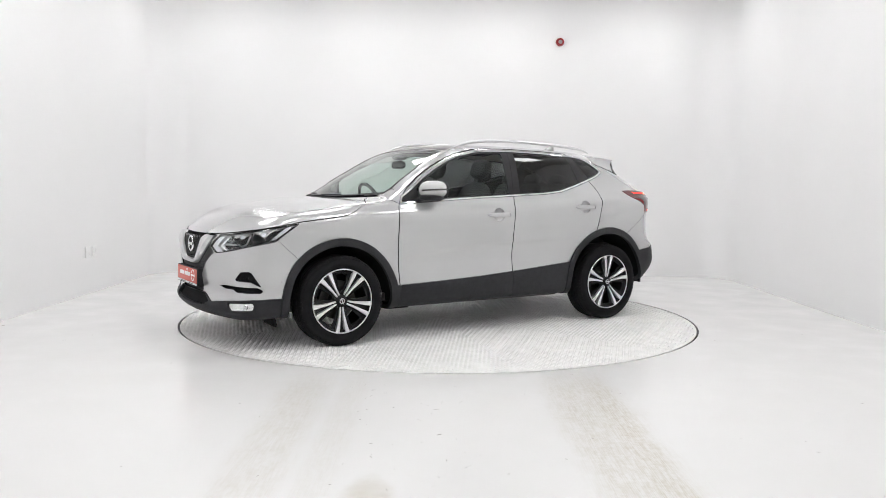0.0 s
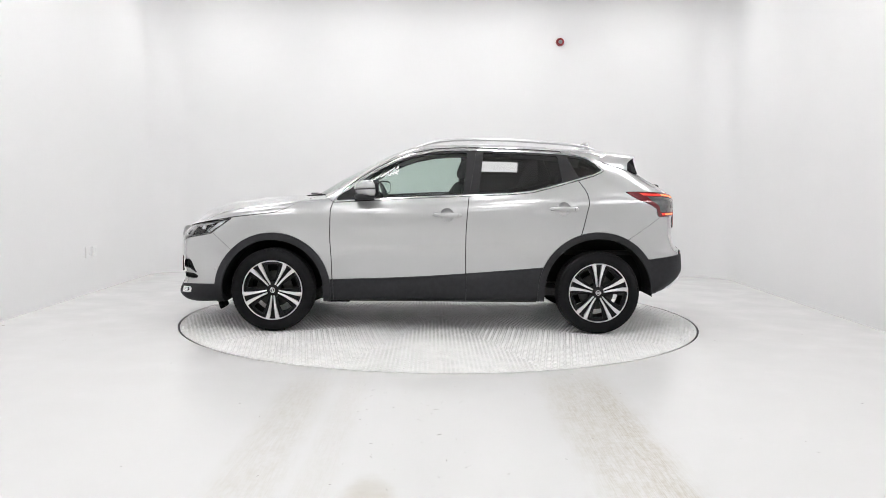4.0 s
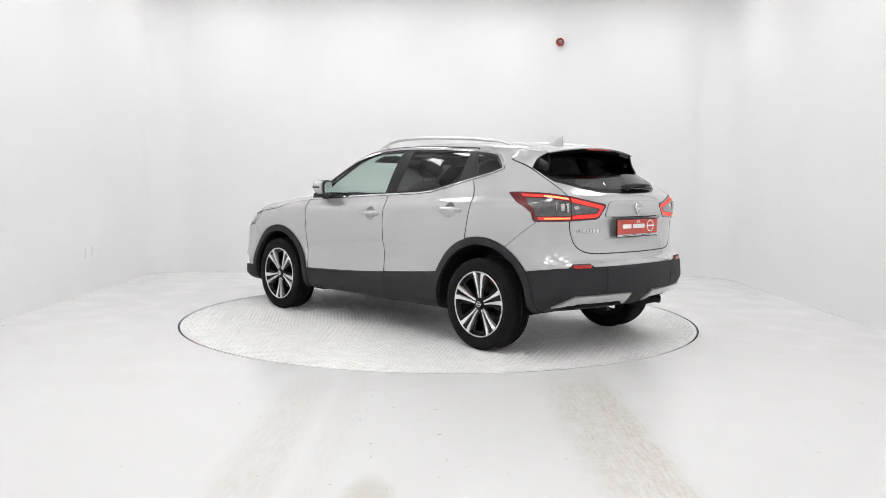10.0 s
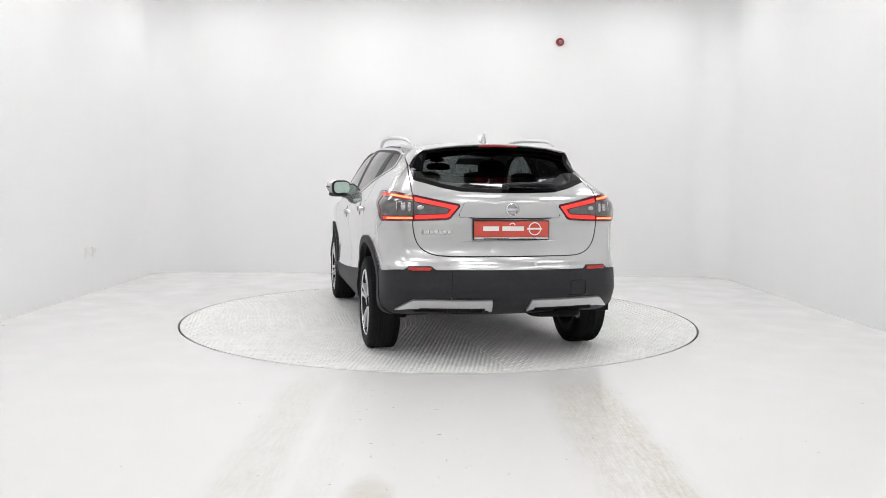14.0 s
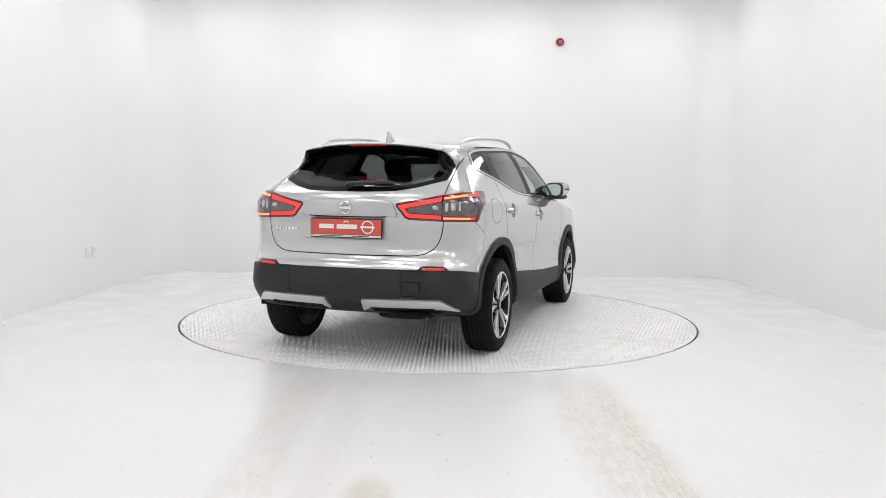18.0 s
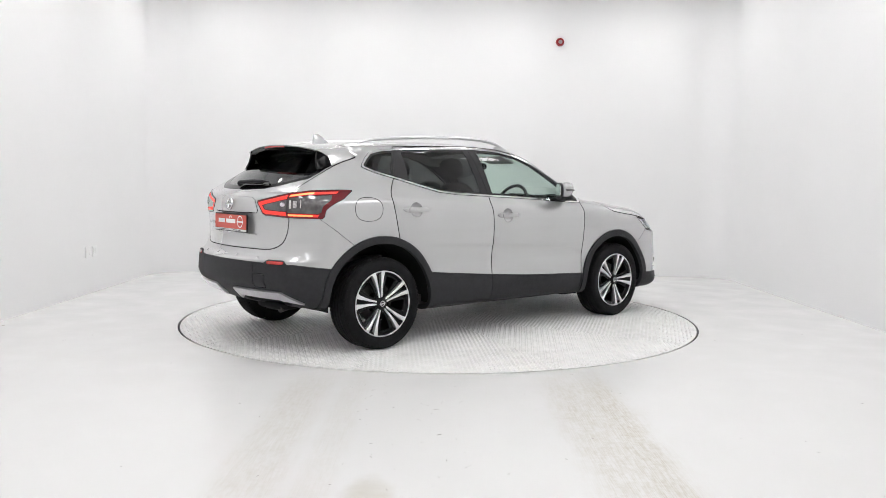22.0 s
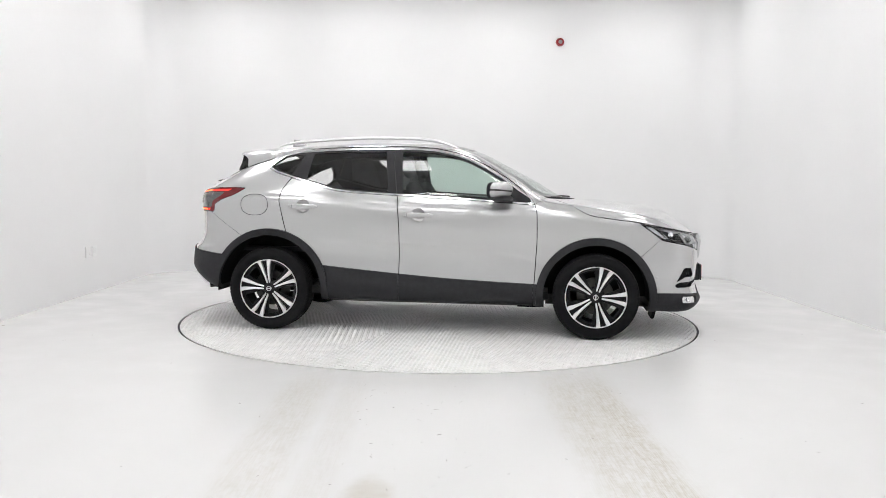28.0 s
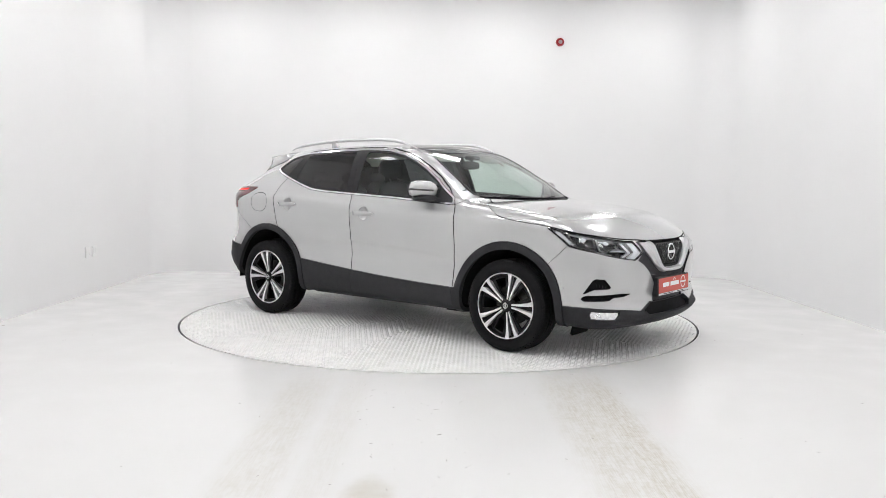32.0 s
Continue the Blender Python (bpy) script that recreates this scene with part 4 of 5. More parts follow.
def head_lamps():
    chev1 = polygon([(1.555, 0.822), (1.648, 0.818), (1.737, 0.744), (1.660, 0.703), (1.545, 0.712), (1.635, 0.750)], "wz")
    chev2 = polygon([(1.470, 0.822), (1.515, 0.820), (1.605, 0.751), (1.515, 0.718), (1.475, 0.722), (1.560, 0.752)], "wz")
    bar = polygon([(1.35, 0.764), (1.53, 0.758), (1.53, 0.768), (1.36, 0.776)], "wz")
    tip = polygon([(0.83, 0.906), (0.90, 0.892), (1.02, 0.806), (1.0, 0.800), (0.90, 0.858)], "wz")
    for s, side in ((1, "L"), (-1, "R")):
        lamp = panel("head_lamp", HEADLAMP, LENS, CAR, side, rim=0, label="clear headlamp lens over a dark housing")
        rest = HEADLAMP
        glow = []
        for f in (chev1, chev2, bar, tip):
            a, rest = split(rest, f)
            glow.append(a)
        bowls = []
        for f in (polygon([(0.955, 0.880), (1.19, 0.852), (1.21, 0.800), (1.10, 0.790), (1.03, 0.808)], "wz"), polygon([(1.235, 0.846), (1.42, 0.826), (1.44, 0.782), (1.34, 0.778), (1.33, 0.755), (1.25, 0.775)], "wz"),
                  polygon([(1.45, 0.820), (1.50, 0.815), (1.57, 0.752), (1.50, 0.722), (1.36, 0.742), (1.36, 0.755), (1.53, 0.755), (1.53, 0.772), (1.45, 0.778)], "wz")):
            a, rest = split(rest, f)
            bowls.append(a)
        border, rest = split(rest, minus(shift(HEAD, 0.012)))
        panel("housing", rest, LAMPDARK, lamp, side, proud=-0.04, rim=0.002)
        for a in bowls:
            panel("reflector_bowl", a, LAMPCHROME, lamp, side, proud=-0.034, rim=0.006)
        panel("bezel", border, GLOSSBLACK, lamp, side, proud=-0.006, rim=0.04)
        for name, a in zip(("light_guide", "light_guide", "light_guide", "light_guide"), glow):
            panel(name, a, DRL, lamp, side, proud=-0.010, rim=0.035, label="clear white light guide")
        for x, y, z, r in ((1.985, 0.655, 0.795, 0.036), (1.885, 0.765, 0.826, 0.030)):
            p, n = on_body(x, y, z, -0.045)
            bm = bmesh.new()
            aim = (Vector((1, 0.35, 0)) + n * 0.6).normalized()
            lathe(bm, [(r * 1.25, 0.0), (r * 1.25, 0.012), (r * 1.02, 0.016), (r * 1.0, 0.004)], 28, mirrored(facing(p, aim), s), closed=True)
            part("lamp_ring", bm, CHROME, lamp, "", True)
            bm = bmesh.new()
            lathe(bm, [(r, 0.004), (r * 0.9, 0.016), (r * 0.6, 0.026), (0.0, 0.031)], 28, mirrored(facing(p, aim), s))
            part("projector_lens", bm, DRL, lamp, "", True)
        for x, y, z, w, h in ((1.93, 0.72, 0.845, 0.035, 0.012), (1.83, 0.80, 0.86, 0.05, 0.012), (1.80, 0.815, 0.825, 0.03, 0.02), (1.92, 0.735, 0.775, 0.03, 0.012)):
            p, n = on_body(x, y, z, -0.028)
            bm = bmesh.new()
            box(bm, -w / 2, w / 2, -h / 2, h / 2, -0.012, 0.0, 0.003, mirrored(facing(p, n), s))
            part("reflector", bm, CHROME, lamp)


head_lamps()


def tail_lamps():
    inner = lambda p: p[:, 1] - 0.643
    u = lambda p: -p[:, 0] - p[:, 1]
    for s, side in ((1, "L"), (-1, "R")):
        for where, field in (("outer", minus(inner)), ("inner", inner)):
            tris = SKIN.cut(TAILLAMP, shift(field, 0.0025))[0]
            off = []
            lit = tris
            deep = 0.030 if where == "outer" else 0.038
            gap = lambda p: -np.maximum(u(p) - 1.02, np.abs(p[:, 2] - 1.047) - 0.045)
            for f in (shift(TAIL, 0.012), minus(shift(TAIL, deep)), lambda p: 0.99 - 0.9 * (p[:, 2] - 1.0) - u(p), lambda p: 0.007 - np.abs(p[:, 1] - 0.643), gap):
                lit, out = split(lit, f)
                off.append(out)
            mid = 0.020 if where == "outer" else 0.024
            hot, far = split(lit, shift(TAIL, mid - 0.0055))
            hot, near = split(hot, minus(shift(TAIL, mid + 0.0055)))
            lit = np.concatenate([far, near])
            if where == "outer":
                hot, more = split(hot, lambda p: 1.06 - u(p))
            else:
                hot, more = split(hot, lambda p: u(p) - 1.30)
            lit = np.concatenate([lit, more])
            centre, edge = split(np.concatenate(off), shift(TAIL, deep + 0.006))
            centre, more = split(centre, lambda p: 0.90 - u(p))
            edge = np.concatenate([edge, more])
            lamp = panel("tail_lamp", edge, REDLENS, CAR, side, proud=0.003, rim=0.02, label="dark red tail lamp lens, lit")
            for lit in split(lit, lambda p: p[:, 2] - 1.055):
                panel("lit_strip", lit, REDGLOW, lamp, side, proud=0.001, rim=0.006, label="glowing red light strip")
            for hot in split(hot, lambda p: p[:, 2] - 1.055):
                panel("lit_strip", hot, HOTRED, lamp, side, proud=0.0012, rim=0.006, label="glowing orange-red light strip")
            panel("clear_lens", centre, LAMPGREY, lamp, side, proud=0.0, rim=0.006, label="grey clear lens")
            spots = ((-1.98, 0.677, 1.060, 0.020, 0.062), (-1.955, 0.712, 1.061, 0.034, 0.052), (-1.925, 0.748, 1.064, 0.008, 0.060)) if where == "outer" else (
                (-2.01, 0.607, 1.058, 0.046, 0.030),)
            for x, y, z, w, h in spots:
                p, n = on_body(x, y, z, 0.0)
                bm = bmesh.new()
                blob(bm, (0, 0, 0.0), (w / 2, h / 2, 0.005), 5.0 if where == "outer" else 2.6, 8, mirrored(facing(p, n), s))
                part("bulb_lens", bm, BULB, lamp, "pale bulb reflector behind the lens", True)


tail_lamps()


def fog_lamps():
    for s, side in ((1, "L"), (-1, "R")):
        lamp = panel("fog_lamp", FOG, LAMPCHROME, CAR, side, proud=-0.004, rim=0.02, label="clear fog lamp in the lower bumper")
        for x, y in ((1.985, 0.735),):
            p, n = on_body(x, y, 0.33, 0.0)
            bm = bmesh.new()
            lathe(bm, [(0.016, 0.0), (0.018, 0.006), (0.012, 0.008), (0.008, 0.003), (0.0, 0.002)], 20, mirrored(facing(p, n), s))
            part("lamp_bowl", bm, CHROME, lamp, "", True)


fog_lamps()


def side_vents():
    for s, side in ((1, "L"), (-1, "R")):
        vent = panel("side_vent", VENTS, SHELL, CAR, side, proud=-0.03, rim=0.002, label="black side vent in the front bumper")
        for k in range(4):
            w0 = 1.215 + 0.034 * k
            slat, _ = SKIN.cut(VENTS, polygon([(w0, 0.503), (w0 + 0.006, 0.503), (w0 + 0.002, 0.566), (w0 - 0.004, 0.566)], "wz"))
            if len(slat):
                panel("vent_rib", slat, GLOSSBLACK, vent, side, proud=-0.015, rim=0.02)


side_vents()


# ---------------------------------------------------------------- grille, badges, plates
def ribbon(bm, pts, width, depth, m):
    """A flat bar of given width along points in a plane."""
    pts = [Vector((x, y, 0)) for x, y in pts]
    left, right = [], []
    for i, p in enumerate(pts):
        d = (pts[min(i + 1, len(pts) - 1)] - pts[max(i - 1, 0)]).normalized()
        n = Vector((-d.y, d.x, 0))
        w = width[i] if isinstance(width, (list, tuple)) else width
        left.append(p + n * w / 2), right.append(p - n * w / 2)
    return prism(bm, [(p.x, p.y) for p in left] + [(p.x, p.y) for p in right[::-1]], depth, m)


def grille():
    top = panel("grille", MESHAREA, SHELL, CAR, proud=-0.045, rim=0, label="black honeycomb grille")
    # honeycomb of short bars that follow the front
    bm = bmesh.new()
    step = 0.034
    for row in range(12):
        z = 0.650 + row * 0.0155
        half = 0.115 + (z - 0.64) * 0.88
        n = int(half / step) + 1
        for k in range(-n, n + 1):
            y = (k + 0.5 * (row % 2)) * step
            if abs(y) > half - 0.012:
                continue
            x = FRONT(z) - BOW * y * y - 0.028
            for dy, dz in ((step / 2, 0.0155 / 1), (-step / 2, 0.0155 / 1)):
                y2, z2 = y + dy, z + dz
                if abs(y2) > half or z2 > 0.815:
                    continue
                x2 = FRONT(z2) - BOW * y2 * y2 - 0.028
                tube(bm, [(x + 0.012, y, z), (x2 + 0.012, y2, z2)], 0.0042, 4)
    part("grille_mesh", bm, GRILLEBAR, top)
    # bright V round the grille: a broad bar that follows the front
    ctrl = [(0.36, 0.822), (0.315, 0.775), (0.262, 0.715), (0.205, 0.655), (0.165, 0.622), (0.12, 0.612), (0.0, 0.610)]
    ctrl = ctrl + [(-y, z) for y, z in ctrl[-2::-1]]
    wid = [0.125, 0.105, 0.080, 0.056, 0.042, 0.034, 0.032]
    wid = wid + wid[-2::-1]
    bm = bmesh.new()
    rings = []
    for i, (y, z) in enumerate(ctrl):
        a, b = ctrl[max(i - 1, 0)], ctrl[min(i + 1, len(ctrl) - 1)]
        d = Vector((b[0] - a[0], b[1] - a[1])).normalized()
        if i in (0, len(ctrl) - 1):
            d = Vector((-0.05, -1.0)).normalized() if i == 0 else Vector((-0.05, 1.0)).normalized()
        n = Vector((-d.y, d.x))
        w = wid[i] / 2
        ring = []
        for off, out in ((-1, -0.03), (-1, 0.004), (-0.55, 0.02), (0.5, 0.02), (1, 0.002), (1, -0.03)):
            yy, zz = y + n.x * w * off, min(z + n.y * w * off, 0.826)
            ring.append(bm.verts.new((FRONT(zz) - BOW * yy * yy + out, yy, zz)))
        rings.append(ring)
    for a, b in zip(rings, rings[1:]):
        for k in range(5):
            bm.faces.new((a[k], a[k + 1], b[k + 1], b[k]))
    part("grille_v_trim", bm, SATIN, top, "bright silver V-shaped grille trim", True)
    for s in (1, -1):
        for k in range(3):
            bm = bmesh.new()
            z = 0.610 - 0.024 * k
            pts = [(FRONT(z) - BOW * y * y - 0.016, s * y, z - 0.05 * (0.34 - y)) for y in (0.34 - 0.012 * k, 0.30, 0.26, 0.225)]
            tube(bm, pts, 0.008, 6, 0.6)
            part("grille_slat", bm, GLOSSBLACK, top)


grille()


def round_badge(x, z, r, lean, name, label, out):
    m = facing((x, 0, z), Vector((out, 0, lean)))
    ob = None
    bm = bmesh.new()
    lathe(bm, [(r * 0.78, 0.0), (r, 0.0), (r * 0.98, 0.008), (r * 0.88, 0.012), (r * 0.80, 0.008)], 40, m, closed=True)
    ob = part(name, bm, CHROME, CAR, label, True)
    bm = bmesh.new()
    box(bm, -r * 1.02, r * 1.02, -r * 0.17, r * 0.17, 0.004, 0.013, 0.002, m)
    part("badge_bar", bm, CHROME, ob)
    return ob


front_badge = round_badge(2.186, 0.735, 0.062, 0.02, "front_badge", "chrome ring badge with a crossbar", 1)
bm = bmesh.new()
lathe(bm, [(0.0, -0.004), (0.056, -0.004), (0.058, 0.002), (0.0, 0.003)], 32, facing((2.183, 0, 0.735), Vector((1, 0, 0.02))))
part("badge_disc", bm, GLOSSBLACK, front_badge)
round_badge(-2.088, 1.048, 0.043, 0.06, "rear_badge", "chrome ring badge with a crossbar", -1)


def number_plate(x, z, w, h, out, lean, label):
    """A red dealer plate: pale bars stand for its lettering."""
    m = facing((x, 0, z), Vector((out, 0, lean)))
    bm = bmesh.new()
    box(bm, -w / 2, w / 2, -h / 2, h / 2, -0.008, 0.0, 0.003, m)
    ob = part("dealer_plate", bm, INK, CAR, label)
    bm = bmesh.new()
    box(bm, -w / 2 + 0.008, w / 2 - 0.008, -h / 2 + 0.022, h / 2 - 0.007, 0.0005, 0.003, 0.0, m)
    part("plate_face", bm, PLATE_RED, ob, "red face")
    bm = bmesh.new()
    box(bm, -w / 2 + 0.008, w / 2 - 0.008, -h / 2 + 0.007, -h / 2 + 0.020, 0.0005, 0.003, 0.0, m)
    part("plate_foot", bm, PLATE_STRIP, ob, "pale strip with small print")
    # print: bars in place of the name, small bars in the foot, a ring with a bar
    for a, b in ((-0.197, -0.088), (-0.066, 0.084)):
        bm = bmesh.new()
        box(bm, a, b, -0.004, 0.026, 0.0034, 0.0042, 0.0, m)
        part("print_bar", bm, PLATE_WHITE, ob)
    bm = bmesh.new()
    ribbon(bm, [(0.004 + 0.018 * math.cos(a), 0.014 + 0.016 * math.sin(a)) for a in [math.pi * (0.05 + 0.9 * i / 8) for i in range(9)]], 0.006, 0.0008, m @ Matrix.Translation((0.0, 0.018, 0.0034)))
    part("print_arch", bm, PLATE_WHITE, ob)
    bm = bmesh.new()
    lathe(bm, [(0.037, 0.0034), (0.044, 0.0034), (0.044, 0.0042), (0.037, 0.0042)], 36, m @ Matrix.Translation((0.16, 0.010, 0.0)), closed=True)
    part("print_ring", bm, PLATE_WHITE, ob)
    bm = bmesh.new()
    box(bm, 0.108, 0.212, 0.004, 0.016, 0.0036, 0.0044, 0.0, m)
    part("print_bar", bm, PLATE_WHITE, ob)
    for a, b in ((-0.19, -0.02), (0.05, 0.17)):
        bm = bmesh.new()
        box(bm, a, b, -h / 2 + 0.011, -h / 2 + 0.016, 0.0034, 0.004, 0.0, m)
        part("print_bar", bm, INK, ob)
    return ob


number_plate(2.222, 0.494, 0.54, 0.135, 1, 0.03, "red dealer plate in a black frame on the front bumper")
number_plate(-2.088, 0.910, 0.53, 0.132, -1, 0.02, "red dealer plate in a black frame on the tailgate")
bm = bmesh.new()
box(bm, 2.17, 2.212, -0.255, 0.255, 0.425, 0.562, 0.006)
part("plate_holder", bm, BLACK, CAR)
# model name in plain raised bars
for k in range(7):
    bm = bmesh.new()
    y = 0.60 - 0.031 * k
    p, n = on_body(-2.05, y, 0.895, 0.0)
    box(bm, -0.011, 0.011, -0.011, 0.011, -0.001, 0.004, 0.002, facing(p, n))
    part("model_name_bar", bm, CHROME, CAR)
bm = bmesh.new()
pts = [on_body(-2.07, y, 0.838, -0.002)[0] for y in np.linspace(-0.33, 0.33, 15)]
tube(bm, pts, 0.006, 6, 0.5)
part("tailgate_crease", bm, PAINT, CAR, "", True)
# no slot is cut: a near-black bar stands for its shade
bm = bmesh.new()
pts = [on_body(-2.07, y, 0.989, 0.002)[0] for y in np.linspace(-0.285, 0.285, 15)]
tube(bm, pts, 0.004, 6)
part("tailgate_slot_shade", bm, SHELL, CAR, "dark strip for the shade in the slot above the plate", True)


def sensors():
    for x, y, z in ((1.785, 0.85, 0.505), (-2.09, 0.42, 0.690), (-2.12, 0.16, 0.690)):
        for s in (1, -1):
            p, n = on_body(x, y, z, 0.0)
            bm = bmesh.new()
            lathe(bm, [(0.0105, -0.002), (0.011, 0.002), (0.0085, 0.003), (0.0, 0.003)], 18, mirrored(facing(p, n), s))
            part("parking_sensor", bm, PAINT, CAR, "", True)


sensors()


# ---------------------------------------------------------------- wheels
R_TYRE, W_TYRE, R_RIM = 0.338, 0.225, 0.2425


def wheel_parts():
    """One wheel about the origin, its outer face towards +z."""
    h = W_TYRE / 2
    bm = bmesh.new()
    lathe(bm, [(R_RIM - 0.004, 0.088), (R_RIM, 0.098), (R_RIM - 0.004, 0.101), (R_RIM - 0.016, 0.098), (R_RIM - 0.024, 0.085), (R_RIM - 0.034, 0.02), (R_RIM - 0.04, -0.1),
               (R_RIM - 0.002, -0.105)], 72, closed=True)
    wheel = part("wheel", bm, WHEELBLACK, None, "dark alloy wheel with five pairs of machined spokes", True)
    bm = bmesh.new()
    lathe(bm, [(R_RIM - 0.002, 0.094), (R_RIM + 0.0005, 0.101), (R_RIM - 0.003, 0.105), (R_RIM - 0.008, 0.104), (R_RIM - 0.010, 0.099)], 72, closed=True)
    part("rim_edge", bm, ALLOY, wheel, "bright machined rim edge", True)
    bm = bmesh.new()
    prof = [(R_RIM - 0.006, 0.09), (R_RIM + 0.006, 0.106), (R_RIM + 0.03, 0.1125), (R_RIM + 0.06, 0.1105), (R_TYRE - 0.0225, 0.102), (R_TYRE - 0.008, 0.092), (R_TYRE - 0.0025, 0.074)]
    for z in (0.052, 0.018):
        prof += [(R_TYRE - 0.001, z + 0.005), (R_TYRE - 0.008, z + 0.004), (R_TYRE - 0.008, z - 0.004), (R_TYRE - 0.001, z - 0.005)]
    prof = prof + [(r, -z) for r, z in prof[::-1]]
    lathe(bm, prof, 96)
    tyre = part("tyre", bm, RUBBER, wheel, "black rubber tyre", True)
    # shoulder blocks
    verts, faces = [], []
    for k in range(72):
        a = 2 * math.pi * k / 72
        for sgn in (1, -1):
            b = len(verts)
            for r, z, da in ((R_TYRE + 0.0015, 0.06, 0), (R_TYRE + 0.0015, 0.06, 0.055), (R_TYRE - 0.004, 0.092, 0.06), (R_TYRE - 0.004, 0.092, 0.005), (R_TYRE - 0.017, 0.1025, 0.06), (R_TYRE - 0.017, 0.1025, 0.005),
                             (R_TYRE - 0.012, 0.058, 0), (R_TYRE - 0.012, 0.058, 0.055), (R_TYRE - 0.03, 0.098, 0.06), (R_TYRE - 0.03, 0.098, 0.005)):
                verts.append((r * math.cos(a + da), r * math.sin(a + da), z * sgn))
            for f in ((0, 1, 2, 3), (3, 2, 4, 5), (0, 6, 7, 1), (5, 4, 8, 9), (0, 3, 5, 9, 6), (1, 7, 8, 4, 2)):
                faces.append(tuple(b + i for i in (f if sgn > 0 else f[::-1])))
    tagged(mesh_object("tyre_tread", verts, faces, RUBBER, wheel), kind="stuff")
    for k in range(5):
        a = 2 * math.pi * k / 5 + math.pi / 2
        turn = Matrix.Rotation(a, 4, "Z")
        # dark body of the pair, with raised cheeks
        bm = bmesh.new()
        prism(bm, [(0.03, -0.026), (0.10, -0.036), (0.17, -0.058), (R_RIM - 0.018, -0.086), (R_RIM - 0.012, -0.03), (R_RIM - 0.012, 0.03), (R_RIM - 0.018, 0.086), (0.17, 0.058), (0.10, 0.036), (0.03, 0.026)],
              0.02, turn @ Matrix.Translation((0, 0, 0.052)))
        part("spoke_base", bm, WHEELBLACK, wheel)
        for sgn in (1, -1):
            bm = bmesh.new()
            pts = [(0.046, 0.010 * sgn), (0.11, 0.0165 * sgn), (0.17, 0.0270 * sgn), (0.205, 0.0340 * sgn), (R_RIM - 0.010, 0.0430 * sgn)]
            wid = [0.014, 0.018, 0.025, 0.032, 0.041]
            rings = []
            for (x, y), w in zip(pts, wid):
                zt = 0.080 + 0.022 * min(x / 0.2, 1.0)
                rings.append([bm.verts.new((x, y - w / 2, 0.06)), bm.verts.new((x, y - w / 2 + 0.0015, zt - 0.002)), bm.verts.new((x, y - w / 2 + 0.004, zt)), bm.verts.new((x, y + w / 2 - 0.004, zt)),
                              bm.verts.new((x, y + w / 2 - 0.0015, zt - 0.002)), bm.verts.new((x, y + w / 2, 0.06))])
            for p, q in zip(rings, rings[1:]):
                for i in range(5):
                    bm.faces.new((p[i], p[i + 1], q[i + 1], q[i]))
            bm.faces.new(rings[0]), bm.faces.new(rings[-1])
            bmesh.ops.transform(bm, matrix=turn, verts=bm.verts)
            part("spoke", bm, ALLOY, wheel, "machined bright spoke")
            # dark frame beside the pair, set deeper
            bm = bmesh.new()
            ribbon(bm, [(0.075, 0.030 * sgn), (0.14, 0.052 * sgn), (0.19, 0.075 * sgn), (R_RIM - 0.022, 0.098 * sgn)], [0.010, 0.012, 0.014, 0.018], 0.016, turn @ Matrix.Translation((0, 0, 0.064)))
            part("spoke_frame", bm, WHEELBLACK, wheel)
        a2 = a + math.pi / 5
        bm = bmesh.new()
        arc = [(math.cos(t) * (R_RIM - 0.034), math.sin(t) * (R_RIM - 0.034)) for t in np.linspace(-0.20, 0.20, 7)]
        ribbon(bm, arc, 0.012, 0.014, Matrix.Rotation(a2, 4, "Z") @ Matrix.Translation((0, 0, 0.066)))
        part("pocket_bar", bm, WHEELBLACK, wheel)
        bm = bmesh.new()
        lathe(bm, [(0.0, 0.082), (0.007, 0.082), (0.009, 0.078), (0.009, 0.06), (0.0135, 0.06), (0.0135, 0.071), (0.012, 0.073)], 12, Matrix.Rotation(a2, 4, "Z") @ Matrix.Translation((0.057, 0, 0)))
        part("wheel_nut", bm, WHEELBLACK, wheel, "", True)
    bm = bmesh.new()
    lathe(bm, [(0.0, 0.06), (0.07, 0.06), (0.072, 0.070), (0.040, 0.084), (0.034, 0.090), (0.030, 0.093), (0.0, 0.094)], 36)
    cap = part("hub_cap", bm, WHEELBLACK, wheel, "", True)
    bm = bmesh.new()
    lathe(bm, [(0.016, 0.094), (0.021, 0.094), (0.021, 0.0965), (0.016, 0.0965)], 28, closed=True)
    box(bm, -0.024, 0.024, -0.0045, 0.0045, 0.094, 0.098)
    part("hub_badge", bm, SATIN, wheel, "small silver hub badge")
    bm = bmesh.new()
    lathe(bm, [(0.07, 0.0), (0.145, 0.0), (0.147, -0.004), (0.147, -0.02), (0.07, -0.02)], 48, closed=True)
    part("brake_disc", bm, DISC, wheel, "steel brake disc", True)
    bm = bmesh.new()
    lathe(bm, [(0.0, 0.03), (0.068, 0.03), (0.075, 0.02), (0.075, 0.0)], 32)
    part("hub", bm, SHELL, wheel, "", True)
    return wheel


WHEEL = wheel_parts()
WHEEL.parent = CAR


def place_wheels():
    spots = [(1.323, 1, 198), (-1.323, 1, 90), (1.323, -1, -2), (-1.323, -1, 100)]
    for i, (x, s, a) in enumerate(spots):
        # left wheels face +y, right wheels -y; a is how far one pair of spokes is turned up from level, as seen from outside
        face = Matrix(((-s, 0, 0, 0), (0, 0, s, 0), (0, 1, 0, 0), (0, 0, 0, 1)))
        m = Matrix.Translation((x, s * 0.778, R_TYRE)) @ face @ Matrix.Rotation(radians(a - 90), 4, "Z")
        if i == 0:
            first = m
        else:
            w = copy_thing(WHEEL, m)
            w.parent = CAR
    WHEEL.matrix_basis = first


place_wheels()


